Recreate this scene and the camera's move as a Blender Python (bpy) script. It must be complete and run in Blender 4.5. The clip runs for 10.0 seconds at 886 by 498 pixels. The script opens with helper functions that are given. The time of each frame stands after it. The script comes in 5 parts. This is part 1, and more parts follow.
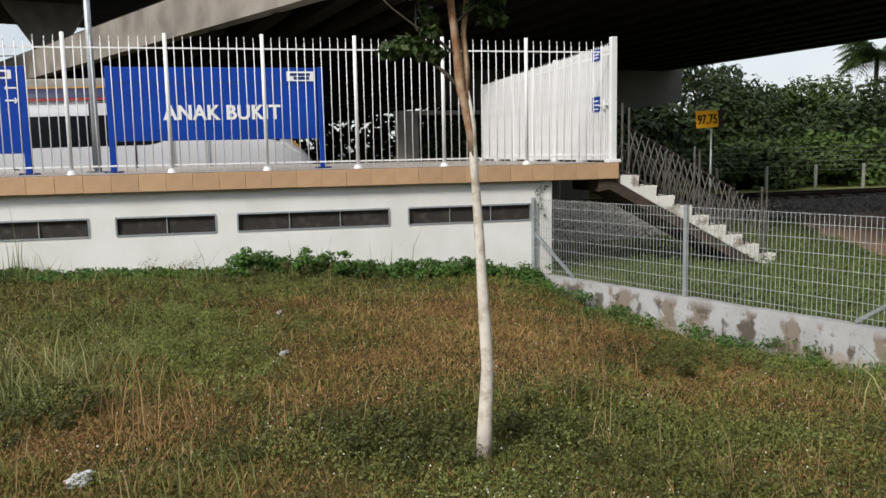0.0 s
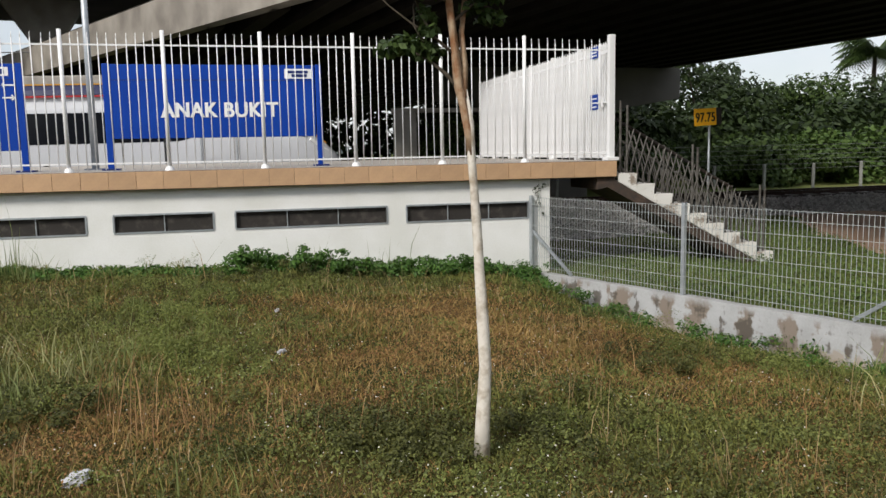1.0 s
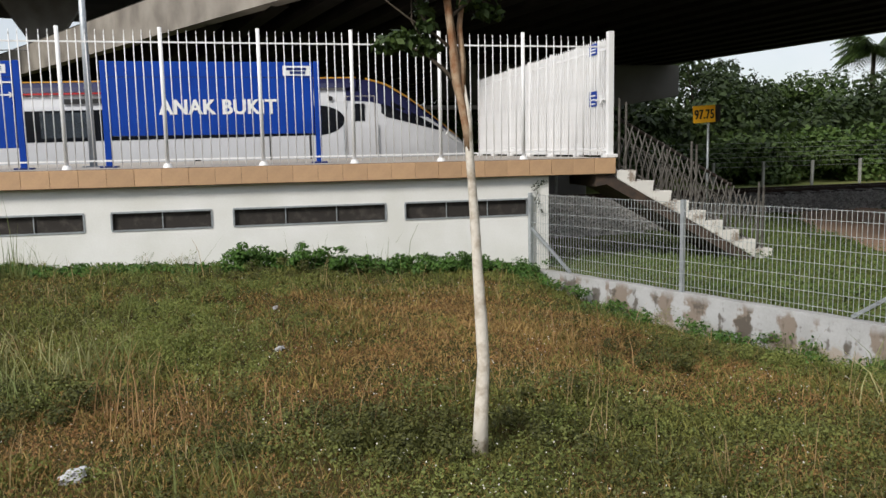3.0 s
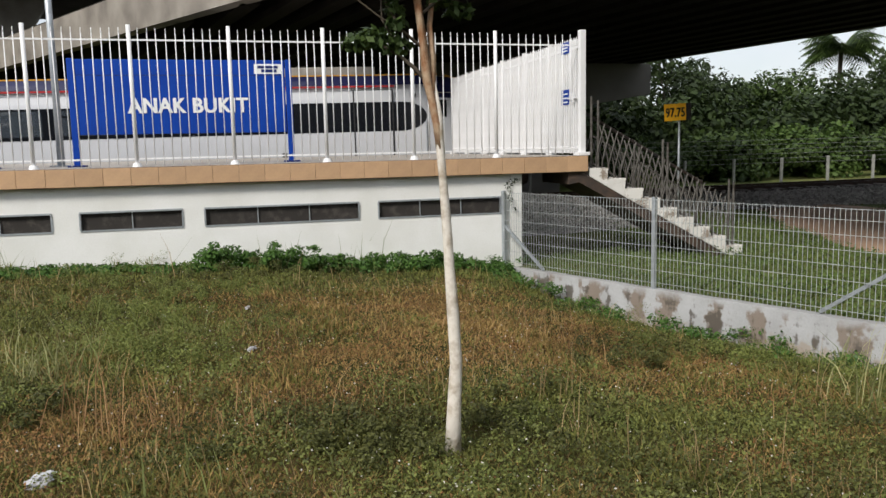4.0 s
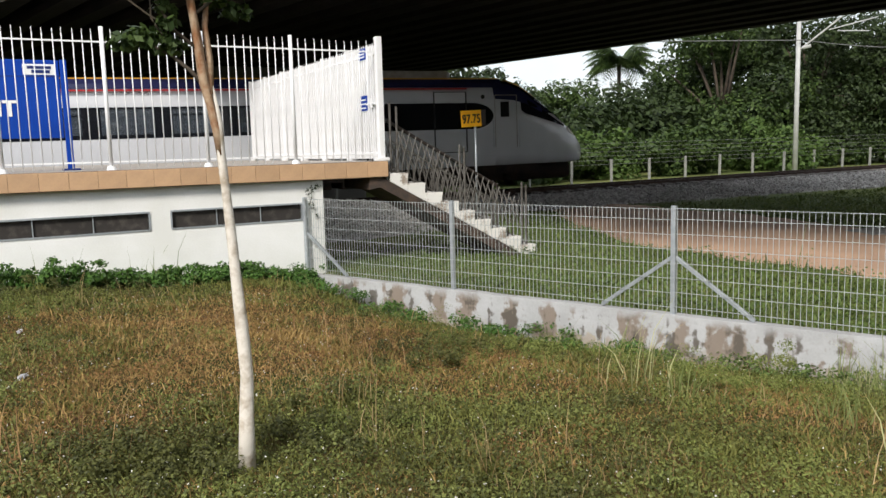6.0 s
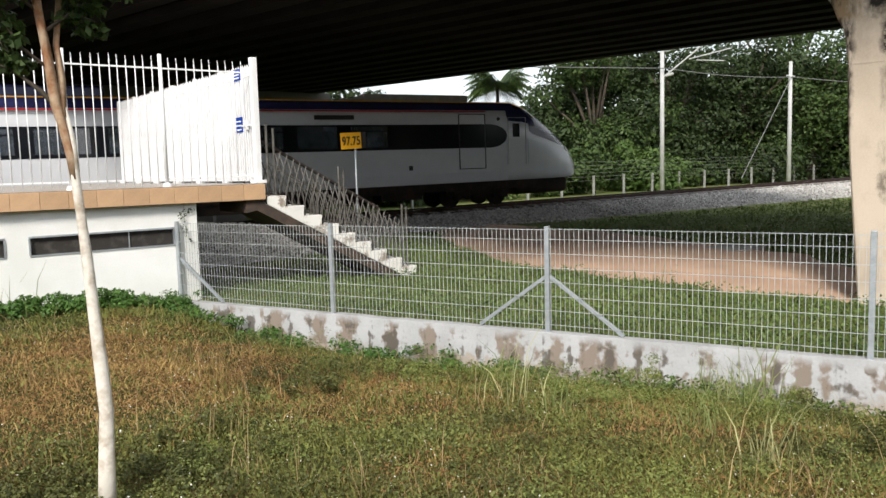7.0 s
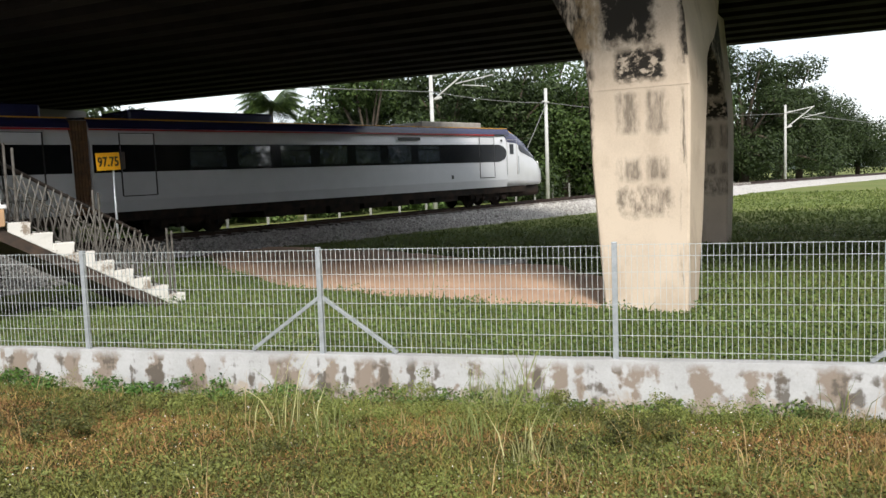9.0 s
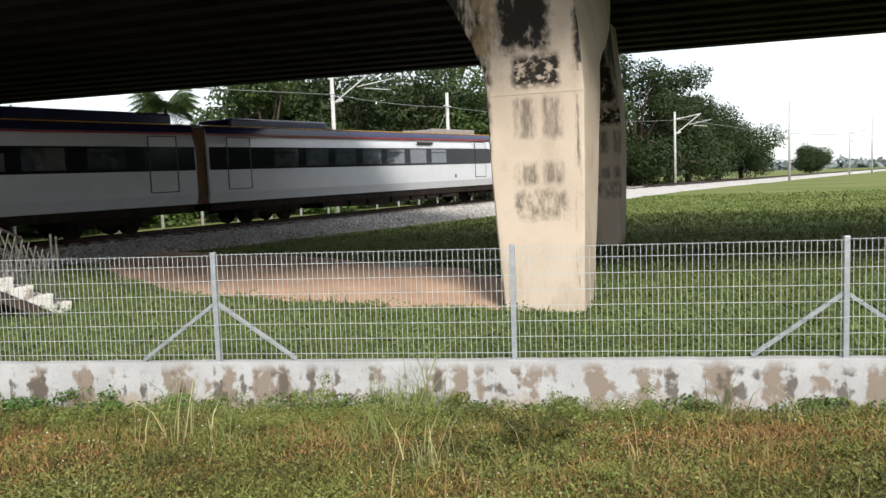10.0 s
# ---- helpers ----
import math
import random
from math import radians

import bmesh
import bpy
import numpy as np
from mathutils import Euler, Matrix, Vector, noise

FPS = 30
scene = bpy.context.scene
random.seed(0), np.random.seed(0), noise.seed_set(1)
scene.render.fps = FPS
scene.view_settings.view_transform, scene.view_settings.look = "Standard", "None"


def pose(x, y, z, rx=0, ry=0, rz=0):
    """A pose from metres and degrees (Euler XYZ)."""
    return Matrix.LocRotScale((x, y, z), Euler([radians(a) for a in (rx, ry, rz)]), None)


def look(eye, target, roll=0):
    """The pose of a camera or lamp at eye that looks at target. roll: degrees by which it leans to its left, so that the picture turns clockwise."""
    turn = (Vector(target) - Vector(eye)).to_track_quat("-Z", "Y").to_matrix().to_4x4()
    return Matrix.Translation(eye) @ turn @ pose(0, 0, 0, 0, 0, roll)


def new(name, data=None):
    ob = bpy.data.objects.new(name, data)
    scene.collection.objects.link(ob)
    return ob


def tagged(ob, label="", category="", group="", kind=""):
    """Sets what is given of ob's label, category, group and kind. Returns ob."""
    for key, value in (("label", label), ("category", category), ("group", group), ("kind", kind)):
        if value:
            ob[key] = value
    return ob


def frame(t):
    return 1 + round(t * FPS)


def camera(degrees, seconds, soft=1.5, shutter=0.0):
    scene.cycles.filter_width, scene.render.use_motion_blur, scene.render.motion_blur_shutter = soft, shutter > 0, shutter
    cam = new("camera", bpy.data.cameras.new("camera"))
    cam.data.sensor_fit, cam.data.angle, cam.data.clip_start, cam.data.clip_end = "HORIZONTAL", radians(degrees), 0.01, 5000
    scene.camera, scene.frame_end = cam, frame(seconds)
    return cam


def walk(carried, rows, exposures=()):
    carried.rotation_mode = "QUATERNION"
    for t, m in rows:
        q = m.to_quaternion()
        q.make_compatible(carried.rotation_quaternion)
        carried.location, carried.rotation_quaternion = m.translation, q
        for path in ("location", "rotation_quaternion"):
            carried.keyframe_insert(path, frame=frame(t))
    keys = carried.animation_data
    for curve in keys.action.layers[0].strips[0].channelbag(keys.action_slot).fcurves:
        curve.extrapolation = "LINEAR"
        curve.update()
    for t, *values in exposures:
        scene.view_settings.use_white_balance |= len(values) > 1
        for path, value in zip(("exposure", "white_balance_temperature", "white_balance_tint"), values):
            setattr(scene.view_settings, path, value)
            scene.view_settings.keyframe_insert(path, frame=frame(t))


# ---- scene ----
cam = camera(58.52, 10.0)
PATH = [
    (0, (-4.455, -12.992, 1.711), (-2.257, -3.310, 0.515), -1.14),
    (0.5, (-4.456, -12.998, 1.719), (-2.251, -3.320, 0.506), -1.19),
    (1, (-4.454, -12.987, 1.722), (-2.232, -3.315, 0.490), -1.08),
    (1.5, (-4.458, -12.991, 1.719), (-2.218, -3.325, 0.473), -1.05),
    (2, (-4.450, -12.982, 1.721), (-2.243, -3.310, 0.465), -1.12),
    (3.5, (-4.437, -12.972, 1.706), (-2.147, -3.320, 0.439), -1.11),
    (4, (-4.422, -12.973, 1.708), (-1.885, -3.386, 0.423), -1.25),
    (4.5, (-4.401, -12.974, 1.705), (-1.438, -3.512, 0.410), -1.37),
    (5, (-4.352, -12.960, 1.694), (-0.888, -3.673, 0.368), -1.65),
    (5.5, (-4.314, -12.967, 1.694), (-0.220, -3.942, 0.359), -1.62),
    (7, (-4.210, -13.023, 1.710), (1.768, -5.074, 0.670), -1.56),
    (7.5, (-4.168, -13.027, 1.694), (2.396, -5.545, 0.727), -1.58),
    (8, (-4.140, -13.038, 1.699), (2.957, -6.053, 0.774), -1.83),
    (8.5, (-4.118, -13.055, 1.702), (3.435, -6.560, 0.827), -2.12),
    (9, (-4.101, -13.073, 1.701), (3.838, -7.055, 0.832), -2.06),
    (9.5, (-4.082, -13.089, 1.697), (4.206, -7.564, 0.812), -2.17),
    (10, (-4.067, -13.104, 1.701), (4.545, -8.097, 0.832), -1.99),
]
walk(cam, [(t, look(eye, target, roll)) for t, eye, target, roll in PATH],
     exposures=[(0, 0.05), (4.5, 0.1), (5.5, 0.25), (7.0, 0.62), (8.5, 0.68), (10, 0.66)])

# ---- light ----
SUN_AZ, SUN_EL = radians(228), radians(39)
world = bpy.data.worlds.new("sky")
scene.world = world
world.use_nodes = True
wn = world.node_tree.nodes
wl = world.node_tree.links
sky = wn.new("ShaderNodeTexSky")
sky.sky_type, sky.sun_disc = "NISHITA", False
sky.sun_elevation, sky.sun_rotation = SUN_EL, SUN_AZ
sky.air_density, sky.dust_density, sky.ozone_density = 1.0, 1.0, 1.0
# thin bright cloud over the whole sky
cloud, wco, veil, wmix = wn.new("ShaderNodeTexNoise"), wn.new("ShaderNodeTexCoord"), wn.new("ShaderNodeMapRange"), wn.new("ShaderNodeMix")
cloud.inputs["Scale"].default_value, cloud.inputs["Detail"].default_value = 2.2, 6.0
wl.new(wco.outputs["Generated"], cloud.inputs["Vector"])
veil.inputs["From Min"].default_value, veil.inputs["From Max"].default_value = 0.38, 0.6
veil.inputs["To Min"].default_value, veil.inputs["To Max"].default_value = 0.55, 0.95
wl.new(cloud.outputs[0], veil.inputs["Value"])
wmix.data_type = "RGBA"
wl.new(veil.outputs[0], wmix.inputs["Factor"]), wl.new(sky.outputs[0], wmix.inputs[6])
wmix.inputs[7].default_value = (8.6, 8.9, 9.3, 1)
wl.new(wmix.outputs[2], wn["Background"].inputs[0])
wn["Background"].inputs[1].default_value = 0.10
sun = new("sun", bpy.data.lights.new("sun", "SUN"))
sun.data.energy, sun.data.angle, sun.data.color = 3.0, radians(14), (1.0, 0.95, 0.87)
sun_dir = Vector((math.sin(SUN_AZ) * math.cos(SUN_EL), math.cos(SUN_AZ) * math.cos(SUN_EL), math.sin(SUN_EL)))
sun.matrix_world = look(sun_dir * 60, (0, 0, 0))


# ---- materials ----
def surface(name, base, other=None, scale=4.0, rough=0.8, metal=0.0, bump=0.2, fine=40.0, spec=0.4, detail=6.0, low=0.35, high=0.68, vary=0.0):
    """A surface of two tones mixed by noise at two scales, with a fine relief."""
    m = bpy.data.materials.new(name)
    m.use_nodes = True
    n, l = m.node_tree.nodes, m.node_tree.links
    b = n["Principled BSDF"]
    other = other or tuple(c * 0.75 for c in base)
    co = n.new("ShaderNodeTexCoord")
    big, small = n.new("ShaderNodeTexNoise"), n.new("ShaderNodeTexNoise")
    big.inputs["Scale"].default_value, big.inputs["Detail"].default_value = scale, detail
    small.inputs["Scale"].default_value, small.inputs["Detail"].default_value = fine, 4.0
    l.new(co.outputs["Object"], big.inputs["Vector"]), l.new(co.outputs["Object"], small.inputs["Vector"])
    add = n.new("ShaderNodeMath")
    add.operation = "MULTIPLY_ADD"
    l.new(small.outputs[0], add.inputs[0])
    add.inputs[1].default_value = 0.35
    l.new(big.outputs[0], add.inputs[2])
    ramp = n.new("ShaderNodeMapRange")
    ramp.inputs["From Min"].default_value, ramp.inputs["From Max"].default_value = low + 0.17, high + 0.17
    l.new(add.outputs[0], ramp.inputs["Value"])
    mix = n.new("ShaderNodeMix")
    mix.data_type = "RGBA"
    l.new(ramp.outputs[0], mix.inputs["Factor"])
    mix.inputs[6].default_value, mix.inputs[7].default_value = (*base, 1), (*other, 1)
    out = mix.outputs[2]
    if vary:
        info, hsv = n.new("ShaderNodeObjectInfo"), n.new("ShaderNodeHueSaturation")
        mr = n.new("ShaderNodeMapRange")
        mr.inputs["To Min"].default_value, mr.inputs["To Max"].default_value = 1 - vary, 1 + vary
        l.new(info.outputs["Random"], mr.inputs["Value"]), l.new(mr.outputs[0], hsv.inputs["Value"]), l.new(out, hsv.inputs["Color"])
        out = hsv.outputs[0]
    l.new(out, b.inputs["Base Color"])
    b.inputs["Roughness"].default_value, b.inputs["Metallic"].default_value = rough, metal
    b.inputs["Specular IOR Level"].default_value = spec
    if bump:
        bp = n.new("ShaderNodeBump")
        bp.inputs["Strength"].default_value, bp.inputs["Distance"].default_value = bump, 0.02
        l.new(add.outputs[0], bp.inputs["Height"]), l.new(bp.outputs[0], b.inputs["Normal"])
    return m


WHITE_WALL = surface("white_wall_paint", (0.84, 0.84, 0.83), (0.75, 0.75, 0.72), 1.2, 0.75, bump=0.15)
WHITE_METAL = surface("white_enamel", (0.86, 0.86, 0.87), (0.79, 0.79, 0.80), 3, 0.35, bump=0.03, spec=0.5)
TILE = surface("sand_tile", (0.56, 0.36, 0.21), (0.47, 0.30, 0.18), 3, 0.5, bump=0.05, vary=0.08)
GROUT = surface("grout", (0.16, 0.12, 0.09), (0.1, 0.08, 0.06), 8, 0.9)
PAVING = surface("platform_paving", (0.42, 0.38, 0.34), (0.34, 0.31, 0.28), 2, 0.7)
BLUE = surface("blue_enamel", (0.004, 0.052, 0.36), (0.003, 0.042, 0.31), 2, 0.5, bump=0.03, spec=0.2)
NAVY = surface("navy_enamel", (0.012, 0.03, 0.16), (0.01, 0.025, 0.13), 2, 0.4, bump=0.03)
LETTER = surface("white_lettering", (0.85, 0.85, 0.85), (0.8, 0.8, 0.8), 4, 0.5, bump=0)
GALV = surface("galvanised_steel", (0.46, 0.49, 0.52), (0.36, 0.39, 0.42), 12, 0.45, 0.5, bump=0.05)
MESH_WIRE = surface("galvanised_wire", (0.52, 0.55, 0.56), (0.42, 0.45, 0.46), 12, 0.5, 0.3, bump=0)
OLD_RAIL = surface("weathered_railing", (0.15, 0.142, 0.13), (0.055, 0.048, 0.042), 9, 0.7, 0.2, bump=0.2)
DARK_STEEL = surface("dark_painted_steel", (0.03, 0.028, 0.027), (0.05, 0.035, 0.028), 6, 0.6, 0.2)
STAIR_PAINT = surface("chipped_white_paint", (0.80, 0.78, 0.75), (0.32, 0.26, 0.21), 5, 0.8, bump=0.5, low=0.56, high=0.68)
STAIR_UNDER = surface("brown_stair_underside", (0.09, 0.06, 0.045), (0.05, 0.04, 0.035), 5, 0.9)
CONCRETE = surface("grey_concrete", (0.36, 0.34, 0.31), (0.24, 0.225, 0.20), 0.8, 0.85, bump=0.3)
# near-black, with the shade under the deck put into the colour
DECK_SHADE = surface("shaded_soffit_concrete", (0.024, 0.019, 0.016), (0.010, 0.008, 0.007), 0.6, 0.9, bump=0.3, spec=0.14)
FASCIA = surface("fascia_concrete", (0.33, 0.30, 0.26), (0.17, 0.15, 0.13), 0.7, 0.85, bump=0.3)
BALLAST = surface("ballast_stone", (0.44, 0.42, 0.40), (0.28, 0.265, 0.25), 5, 0.9, bump=0.6, fine=30, vary=0.2)
RAIL_STEEL = surface("rail_steel", (0.06, 0.035, 0.026), (0.035, 0.022, 0.018), 6, 0.55, 0.5)
SLEEPER = surface("sleeper_concrete", (0.33, 0.31, 0.28), (0.24, 0.22, 0.2), 4, 0.9)
SAND = surface("sandy_earth", (0.57, 0.375, 0.26), (0.43, 0.285, 0.20), 0.7, 0.95, bump=0.4)
TRACK_STAIN = surface("rust_stained_ballast", (0.060, 0.038, 0.030), (0.030, 0.022, 0.019), 3, 0.95, bump=0.6, fine=30)
BARK = surface("pale_bark", (0.70, 0.65, 0.58), (0.40, 0.33, 0.25), 9, 0.85, bump=0.5, low=0.45, high=0.72)
BARK_RED = surface("peeling_bark", (0.26, 0.12, 0.055), (0.46, 0.34, 0.23), 9, 0.85, bump=0.6)
BARK_DARK = surface("dark_bark", (0.09, 0.07, 0.05), (0.05, 0.04, 0.03), 3, 0.9, bump=0.6)
LOUVRE = surface("dusty_grille", (0.030, 0.026, 0.023), (0.065, 0.056, 0.050), 7, 0.8, low=0.5, high=0.7)
# darkness of the hollow under the platform, painted as near-black
VOID_SHADE = surface("interior_shade", (0.02, 0.02, 0.02), (0.03, 0.03, 0.03), 3, 0.9)
ORANGE = surface("orange_sign_paint", (0.97, 0.50, 0.02), (0.92, 0.45, 0.018), 3, 0.5, bump=0.03)
BLACK = surface("black_paint", (0.012, 0.012, 0.013), (0.02, 0.02, 0.02), 4, 0.45, bump=0.03)
TRAIN_BODY = surface("train_pearl_paint", (0.56, 0.57, 0.60), (0.52, 0.53, 0.56), 1.5, 0.16, 0.0, bump=0, spec=0.6)
TRAIN_GLASS = surface("tinted_window_band", (0.008, 0.009, 0.012), (0.006, 0.007, 0.010), 1.5, 0.12, bump=0, spec=0.35)
TRAIN_PANE = surface("window_pane", (0.050, 0.060, 0.075), (0.035, 0.043, 0.055), 2.5, 0.04, bump=0, spec=1.0)
TRAIN_PANE.node_tree.nodes["Principled BSDF"].inputs["IOR"].default_value = 1.75
TRAIN_ROOF = surface("train_roof_navy", (0.022, 0.024, 0.075), (0.018, 0.020, 0.06), 1.5, 0.2, bump=0, spec=0.5)
TRAIN_RED = surface("train_red_stripe", (0.42, 0.03, 0.035), (0.36, 0.025, 0.03), 3, 0.35, bump=0)
TRAIN_YELLOW = surface("train_yellow_stripe", (0.55, 0.27, 0.02), (0.48, 0.23, 0.02), 3, 0.4, bump=0)
RAMP_CONC = surface("ramp_soffit", (0.16, 0.15, 0.145), (0.11, 0.105, 0.10), 0.4, 0.9, bump=0.2)
UNDERFRAME = surface("underframe_grime", (0.014, 0.013, 0.012), (0.032, 0.022, 0.017), 3, 0.9, spec=0.1)
GANGWAY = surface("gangway_bellows", (0.17, 0.09, 0.045), (0.09, 0.055, 0.035), 6, 0.8)
LITTER = surface("pale_plastic", (0.52, 0.52, 0.54), (0.40, 0.40, 0.43), 5, 0.6)


# ---- building helpers ----
def box(bm, x0, x1, y0, y1, z0, z1, m=None, bevel=0.0):
    """A box added to bm, turned by m."""
    r = bmesh.ops.create_cube(bm, size=1, matrix=Matrix.LocRotScale(((x0 + x1) / 2, (y0 + y1) / 2, (z0 + z1) / 2), None, (x1 - x0, y1 - y0, z1 - z0)))
    if bevel:
        r = bmesh.ops.bevel(bm, geom=list({e for v in r["verts"] for e in v.link_edges}), offset=bevel, segments=2, affect="EDGES", profile=0.5)
    if m is not None:
        bmesh.ops.transform(bm, matrix=m, verts=r["verts"])
    return r["verts"]


def tube(bm, p, q, r0, r1=None, sides=8):
    """A round bar from p to q."""
    p, q = Vector(p), Vector(q)
    r1 = r0 if r1 is None else r1
    turn = (q - p).to_track_quat("Z", "Y").to_matrix().to_4x4()
    r = bmesh.ops.create_cone(bm, cap_ends=True, segments=sides, radius1=r0, radius2=r1, depth=(q - p).length)
    bmesh.ops.transform(bm, matrix=Matrix.Translation((p + q) / 2) @ turn, verts=r["verts"])


def pipe(bm, points, radii, sides=10, wobble=0.0):
    """A bent, tapered limb through the points."""
    rings = []
    points = [Vector(p) for p in points]
    for i, p in enumerate(points):
        d = (points[min(i + 1, len(points) - 1)] - points[max(i - 1, 0)]).normalized()
        ref = Vector((0, 1, 0)) if abs(d.y) < 0.9 else Vector((1, 0, 0))
        ax = ref.cross(d).normalized() if i == 0 else (ax - d * ax.dot(d)).normalized()
        turn = Matrix((ax, d.cross(ax), d)).transposed()
        ring = []
        for k in range(sides):
            a = 2 * math.pi * k / sides
            r = radii[i] * (1 + wobble * noise.noise(p * 3 + Vector((math.cos(a), math.sin(a), 0)) * 1.3))
            ring.append(bm.verts.new(p + turn @ Vector((math.cos(a) * r, math.sin(a) * r, 0))))
        rings.append(ring)
    for a, b in zip(rings, rings[1:]):
        for k in range(sides):
            bm.faces.new((a[k], a[(k + 1) % sides], b[(k + 1) % sides], b[k]))
    bm.faces.new(list(reversed(rings[0]))), bm.faces.new(rings[-1])


def mesh(bm, material, smooth=False):
    me = bpy.data.meshes.new("mesh")
    bmesh.ops.recalc_face_normals(bm, faces=bm.faces)
    bm.to_mesh(me)
    bm.free()
    me.materials.append(material)
    if smooth:
        me.polygons.foreach_set("use_smooth", [True] * len(me.polygons))
    return me


def part(name, bm, material, parent=None, label="", smooth=False):
    """One mesh object, under a thing or a part."""
    ob = new(name, mesh(bm, material, smooth))
    ob.parent = parent
    return tagged(ob, label)


def piece(name, data, parent, m):
    ob = new(name, data)
    ob.parent = parent
    ob.matrix_basis = m
    return ob


def empty(name, m=None):
    ob = new(name)
    ob.empty_display_size = 0.2
    if m is not None:
        ob.matrix_basis = m
    return ob


def boxes(rows, bevel=0.0):
    bm = bmesh.new()
    for r in rows:
        box(bm, *r, bevel=bevel)
    return bm


def lettering(name, text, size, depth, material, parent, m, squeeze=1.0, width=None, bold=0.0):
    """Raised letters as a mesh, standing in the xz plane of m, from the lower left."""
    cu = bpy.data.curves.new("letters", "FONT")
    cu.space_character = 1.07
    cu.body, cu.size, cu.extrude, cu.offset = text, size, depth, size * 0.018
    tmp = bpy.data.objects.new("letters", cu)
    scene.collection.objects.link(tmp)
    me = bpy.data.meshes.new_from_object(tmp.evaluated_get(bpy.context.evaluated_depsgraph_get()))
    bpy.data.objects.remove(tmp)
    xs = [v.co.x for v in me.vertices]
    k = squeeze if width is None else width / (max(xs) - min(xs))
    x0 = min(xs)
    for v in me.vertices:
        v.co = Vector(((v.co.x - x0) * k, -v.co.z, v.co.y))
    if bold:
        bm = bmesh.new()
        for i in range(4):
            n0 = len(bm.verts)
            bm.from_mesh(me)
            bm.verts.ensure_lookup_table()
            for v in bm.verts[n0:]:
                v.co += Vector((bold * (i - 1.5) / 3, -0.0004 * i, 0))
        bm.to_mesh(me)
        bm.free()
    me.materials.clear()
    me.materials.append(material)
    return piece(name, me, parent, m)


# ---- the lie of the land ----
WALL_A, WALL_ANG = (1.299, -3.021), -1.182
WE = Vector((math.cos(WALL_ANG), math.sin(WALL_ANG), 0))
WN = Vector((-WE.y, WE.x, 0))


def wall_xy(s, d=0.0):
    """The plan place s metres along the boundary wall and d metres beyond it."""
    return Vector((WALL_A[0], WALL_A[1], 0)) + WE * s + WN * d


def side_of_wall(x, y):
    """Metres beyond the boundary wall; negative before it."""
    return (x - WALL_A[0]) * WN.x + (y - WALL_A[1]) * WN.y


def smooth(a, b, x):
    t = min(max((x - a) / (b - a), 0.0), 1.0)
    return t * t * (3 - 2 * t)


def ground_z(x, y):
    d = side_of_wall(x, y)
    n = noise.noise(Vector((x * 0.35, y * 0.35, 0))) * 0.06 + noise.noise(Vector((x * 1.3, y * 1.3, 5))) * 0.025
    t = min(max(-d / 6.5, 0.0), 1.0)
    front = -0.93 + 0.75 * (1 - (1 - t) ** 2) + n - 0.10 * math.exp(-((x + 3.12) ** 2 + (y + 8.3) ** 2) / 1.2)
    if y > -4:
        front += smooth(-4, 0, y) * (0.01 - 0.050 * (x + 7) + 0.2 * smooth(-2, 0.5, x) - (-0.93 + 0.75 * (1 - (1 - t) ** 2))) * smooth(1.5, -1.5, x)
    back = -0.42 + n * 0.6
    back += smooth(4.0, 9.0, y) * 0.12 + 0.008 * min(max(x - 4, 0), 60) - 0.65 * smooth(14.0, 18.0, y + 0.07 * x) * smooth(150, 90, x)
    return front + (back - front) * smooth(-0.05, 0.12, d)


# ---- ground ----
def grid_axis(lo, hi, near_lo, near_hi, fine):
    a = list(np.arange(near_lo, near_hi + 1e-6, fine))
    step, v = fine, near_hi
    while v < hi:
        step *= 1.35
        v += step
        a.append(v)
    step, v = fine, near_lo
    while v > lo:
        step *= 1.35
        v -= step
        a.insert(0, v)
    return a


def turf():
    # soil and thatch tones, darkened to stand in for shadow between the blades
    m = surface("turf", (0.030, 0.040, 0.012), (0.085, 0.055, 0.022), 0.6, 1.0, bump=1.0, fine=38, low=0.40, high=0.66, spec=0.1)
    return m


TURF = turf()
FIELD = surface("field_turf", (0.105, 0.135, 0.040), (0.155, 0.165, 0.058), 0.12, 0.95, bump=0.6, fine=20, low=0.38, high=0.64, spec=0.1)
ss = grid_axis(-900, 900, -18, 24, 0.25)
ds = sorted(set([round(v, 3) for v in grid_axis(-900, 1500, -16, 24, 0.25) if abs(v) > 0.13] + [-0.12, -0.05, 0.05, 0.12]))
verts = []
for d in ds:
    for s in ss:
        p = wall_xy(s, d)
        verts.append((p.x, p.y, ground_z(p.x, p.y)))
nx = len(ss)
faces = [(j * nx + i, j * nx + i + 1, (j + 1) * nx + i + 1, (j + 1) * nx + i) for j in range(len(ds) - 1) for i in range(nx - 1)]
me = bpy.data.meshes.new("ground")
me.from_pydata(verts, [], faces)
me.polygons.foreach_set("use_smooth", [True] * len(me.polygons))
me.materials.append(TURF), me.materials.append(FIELD)
me.polygons.foreach_set("material_index", [1 if (ds[i // (nx - 1)] > 0.04) else 0 for i in range(len(me.polygons))])
tagged(new("ground", me), "uneven ground of green and dried brown turf", "ground", kind="structure")

# ---- platform ----
PX0, PX1, PD, PZ = -34.0, 1.64, 9.5, 1.5
platform = tagged(empty("platform"), "raised concrete station platform with sand-coloured edge tiles", "platform", kind="structure")
part("slab", boxes([(PX0, PX1 - 0.012, -0.128, PD, 1.21, 1.496)]), GROUT, platform)
bm = bmesh.new()
box(bm, 0, 0.392, -0.011, 0.011, 0.0, 0.268, bevel=0.004)
tile_me = mesh(bm, TILE)
for i in range(34):
    piece("edge_tile", tile_me, platform, pose(PX1 - 0.396 * (i + 1), -0.141 + random.uniform(-.0015, .0015), 1.222 + random.uniform(-.002, .002)))
bm = bmesh.new()
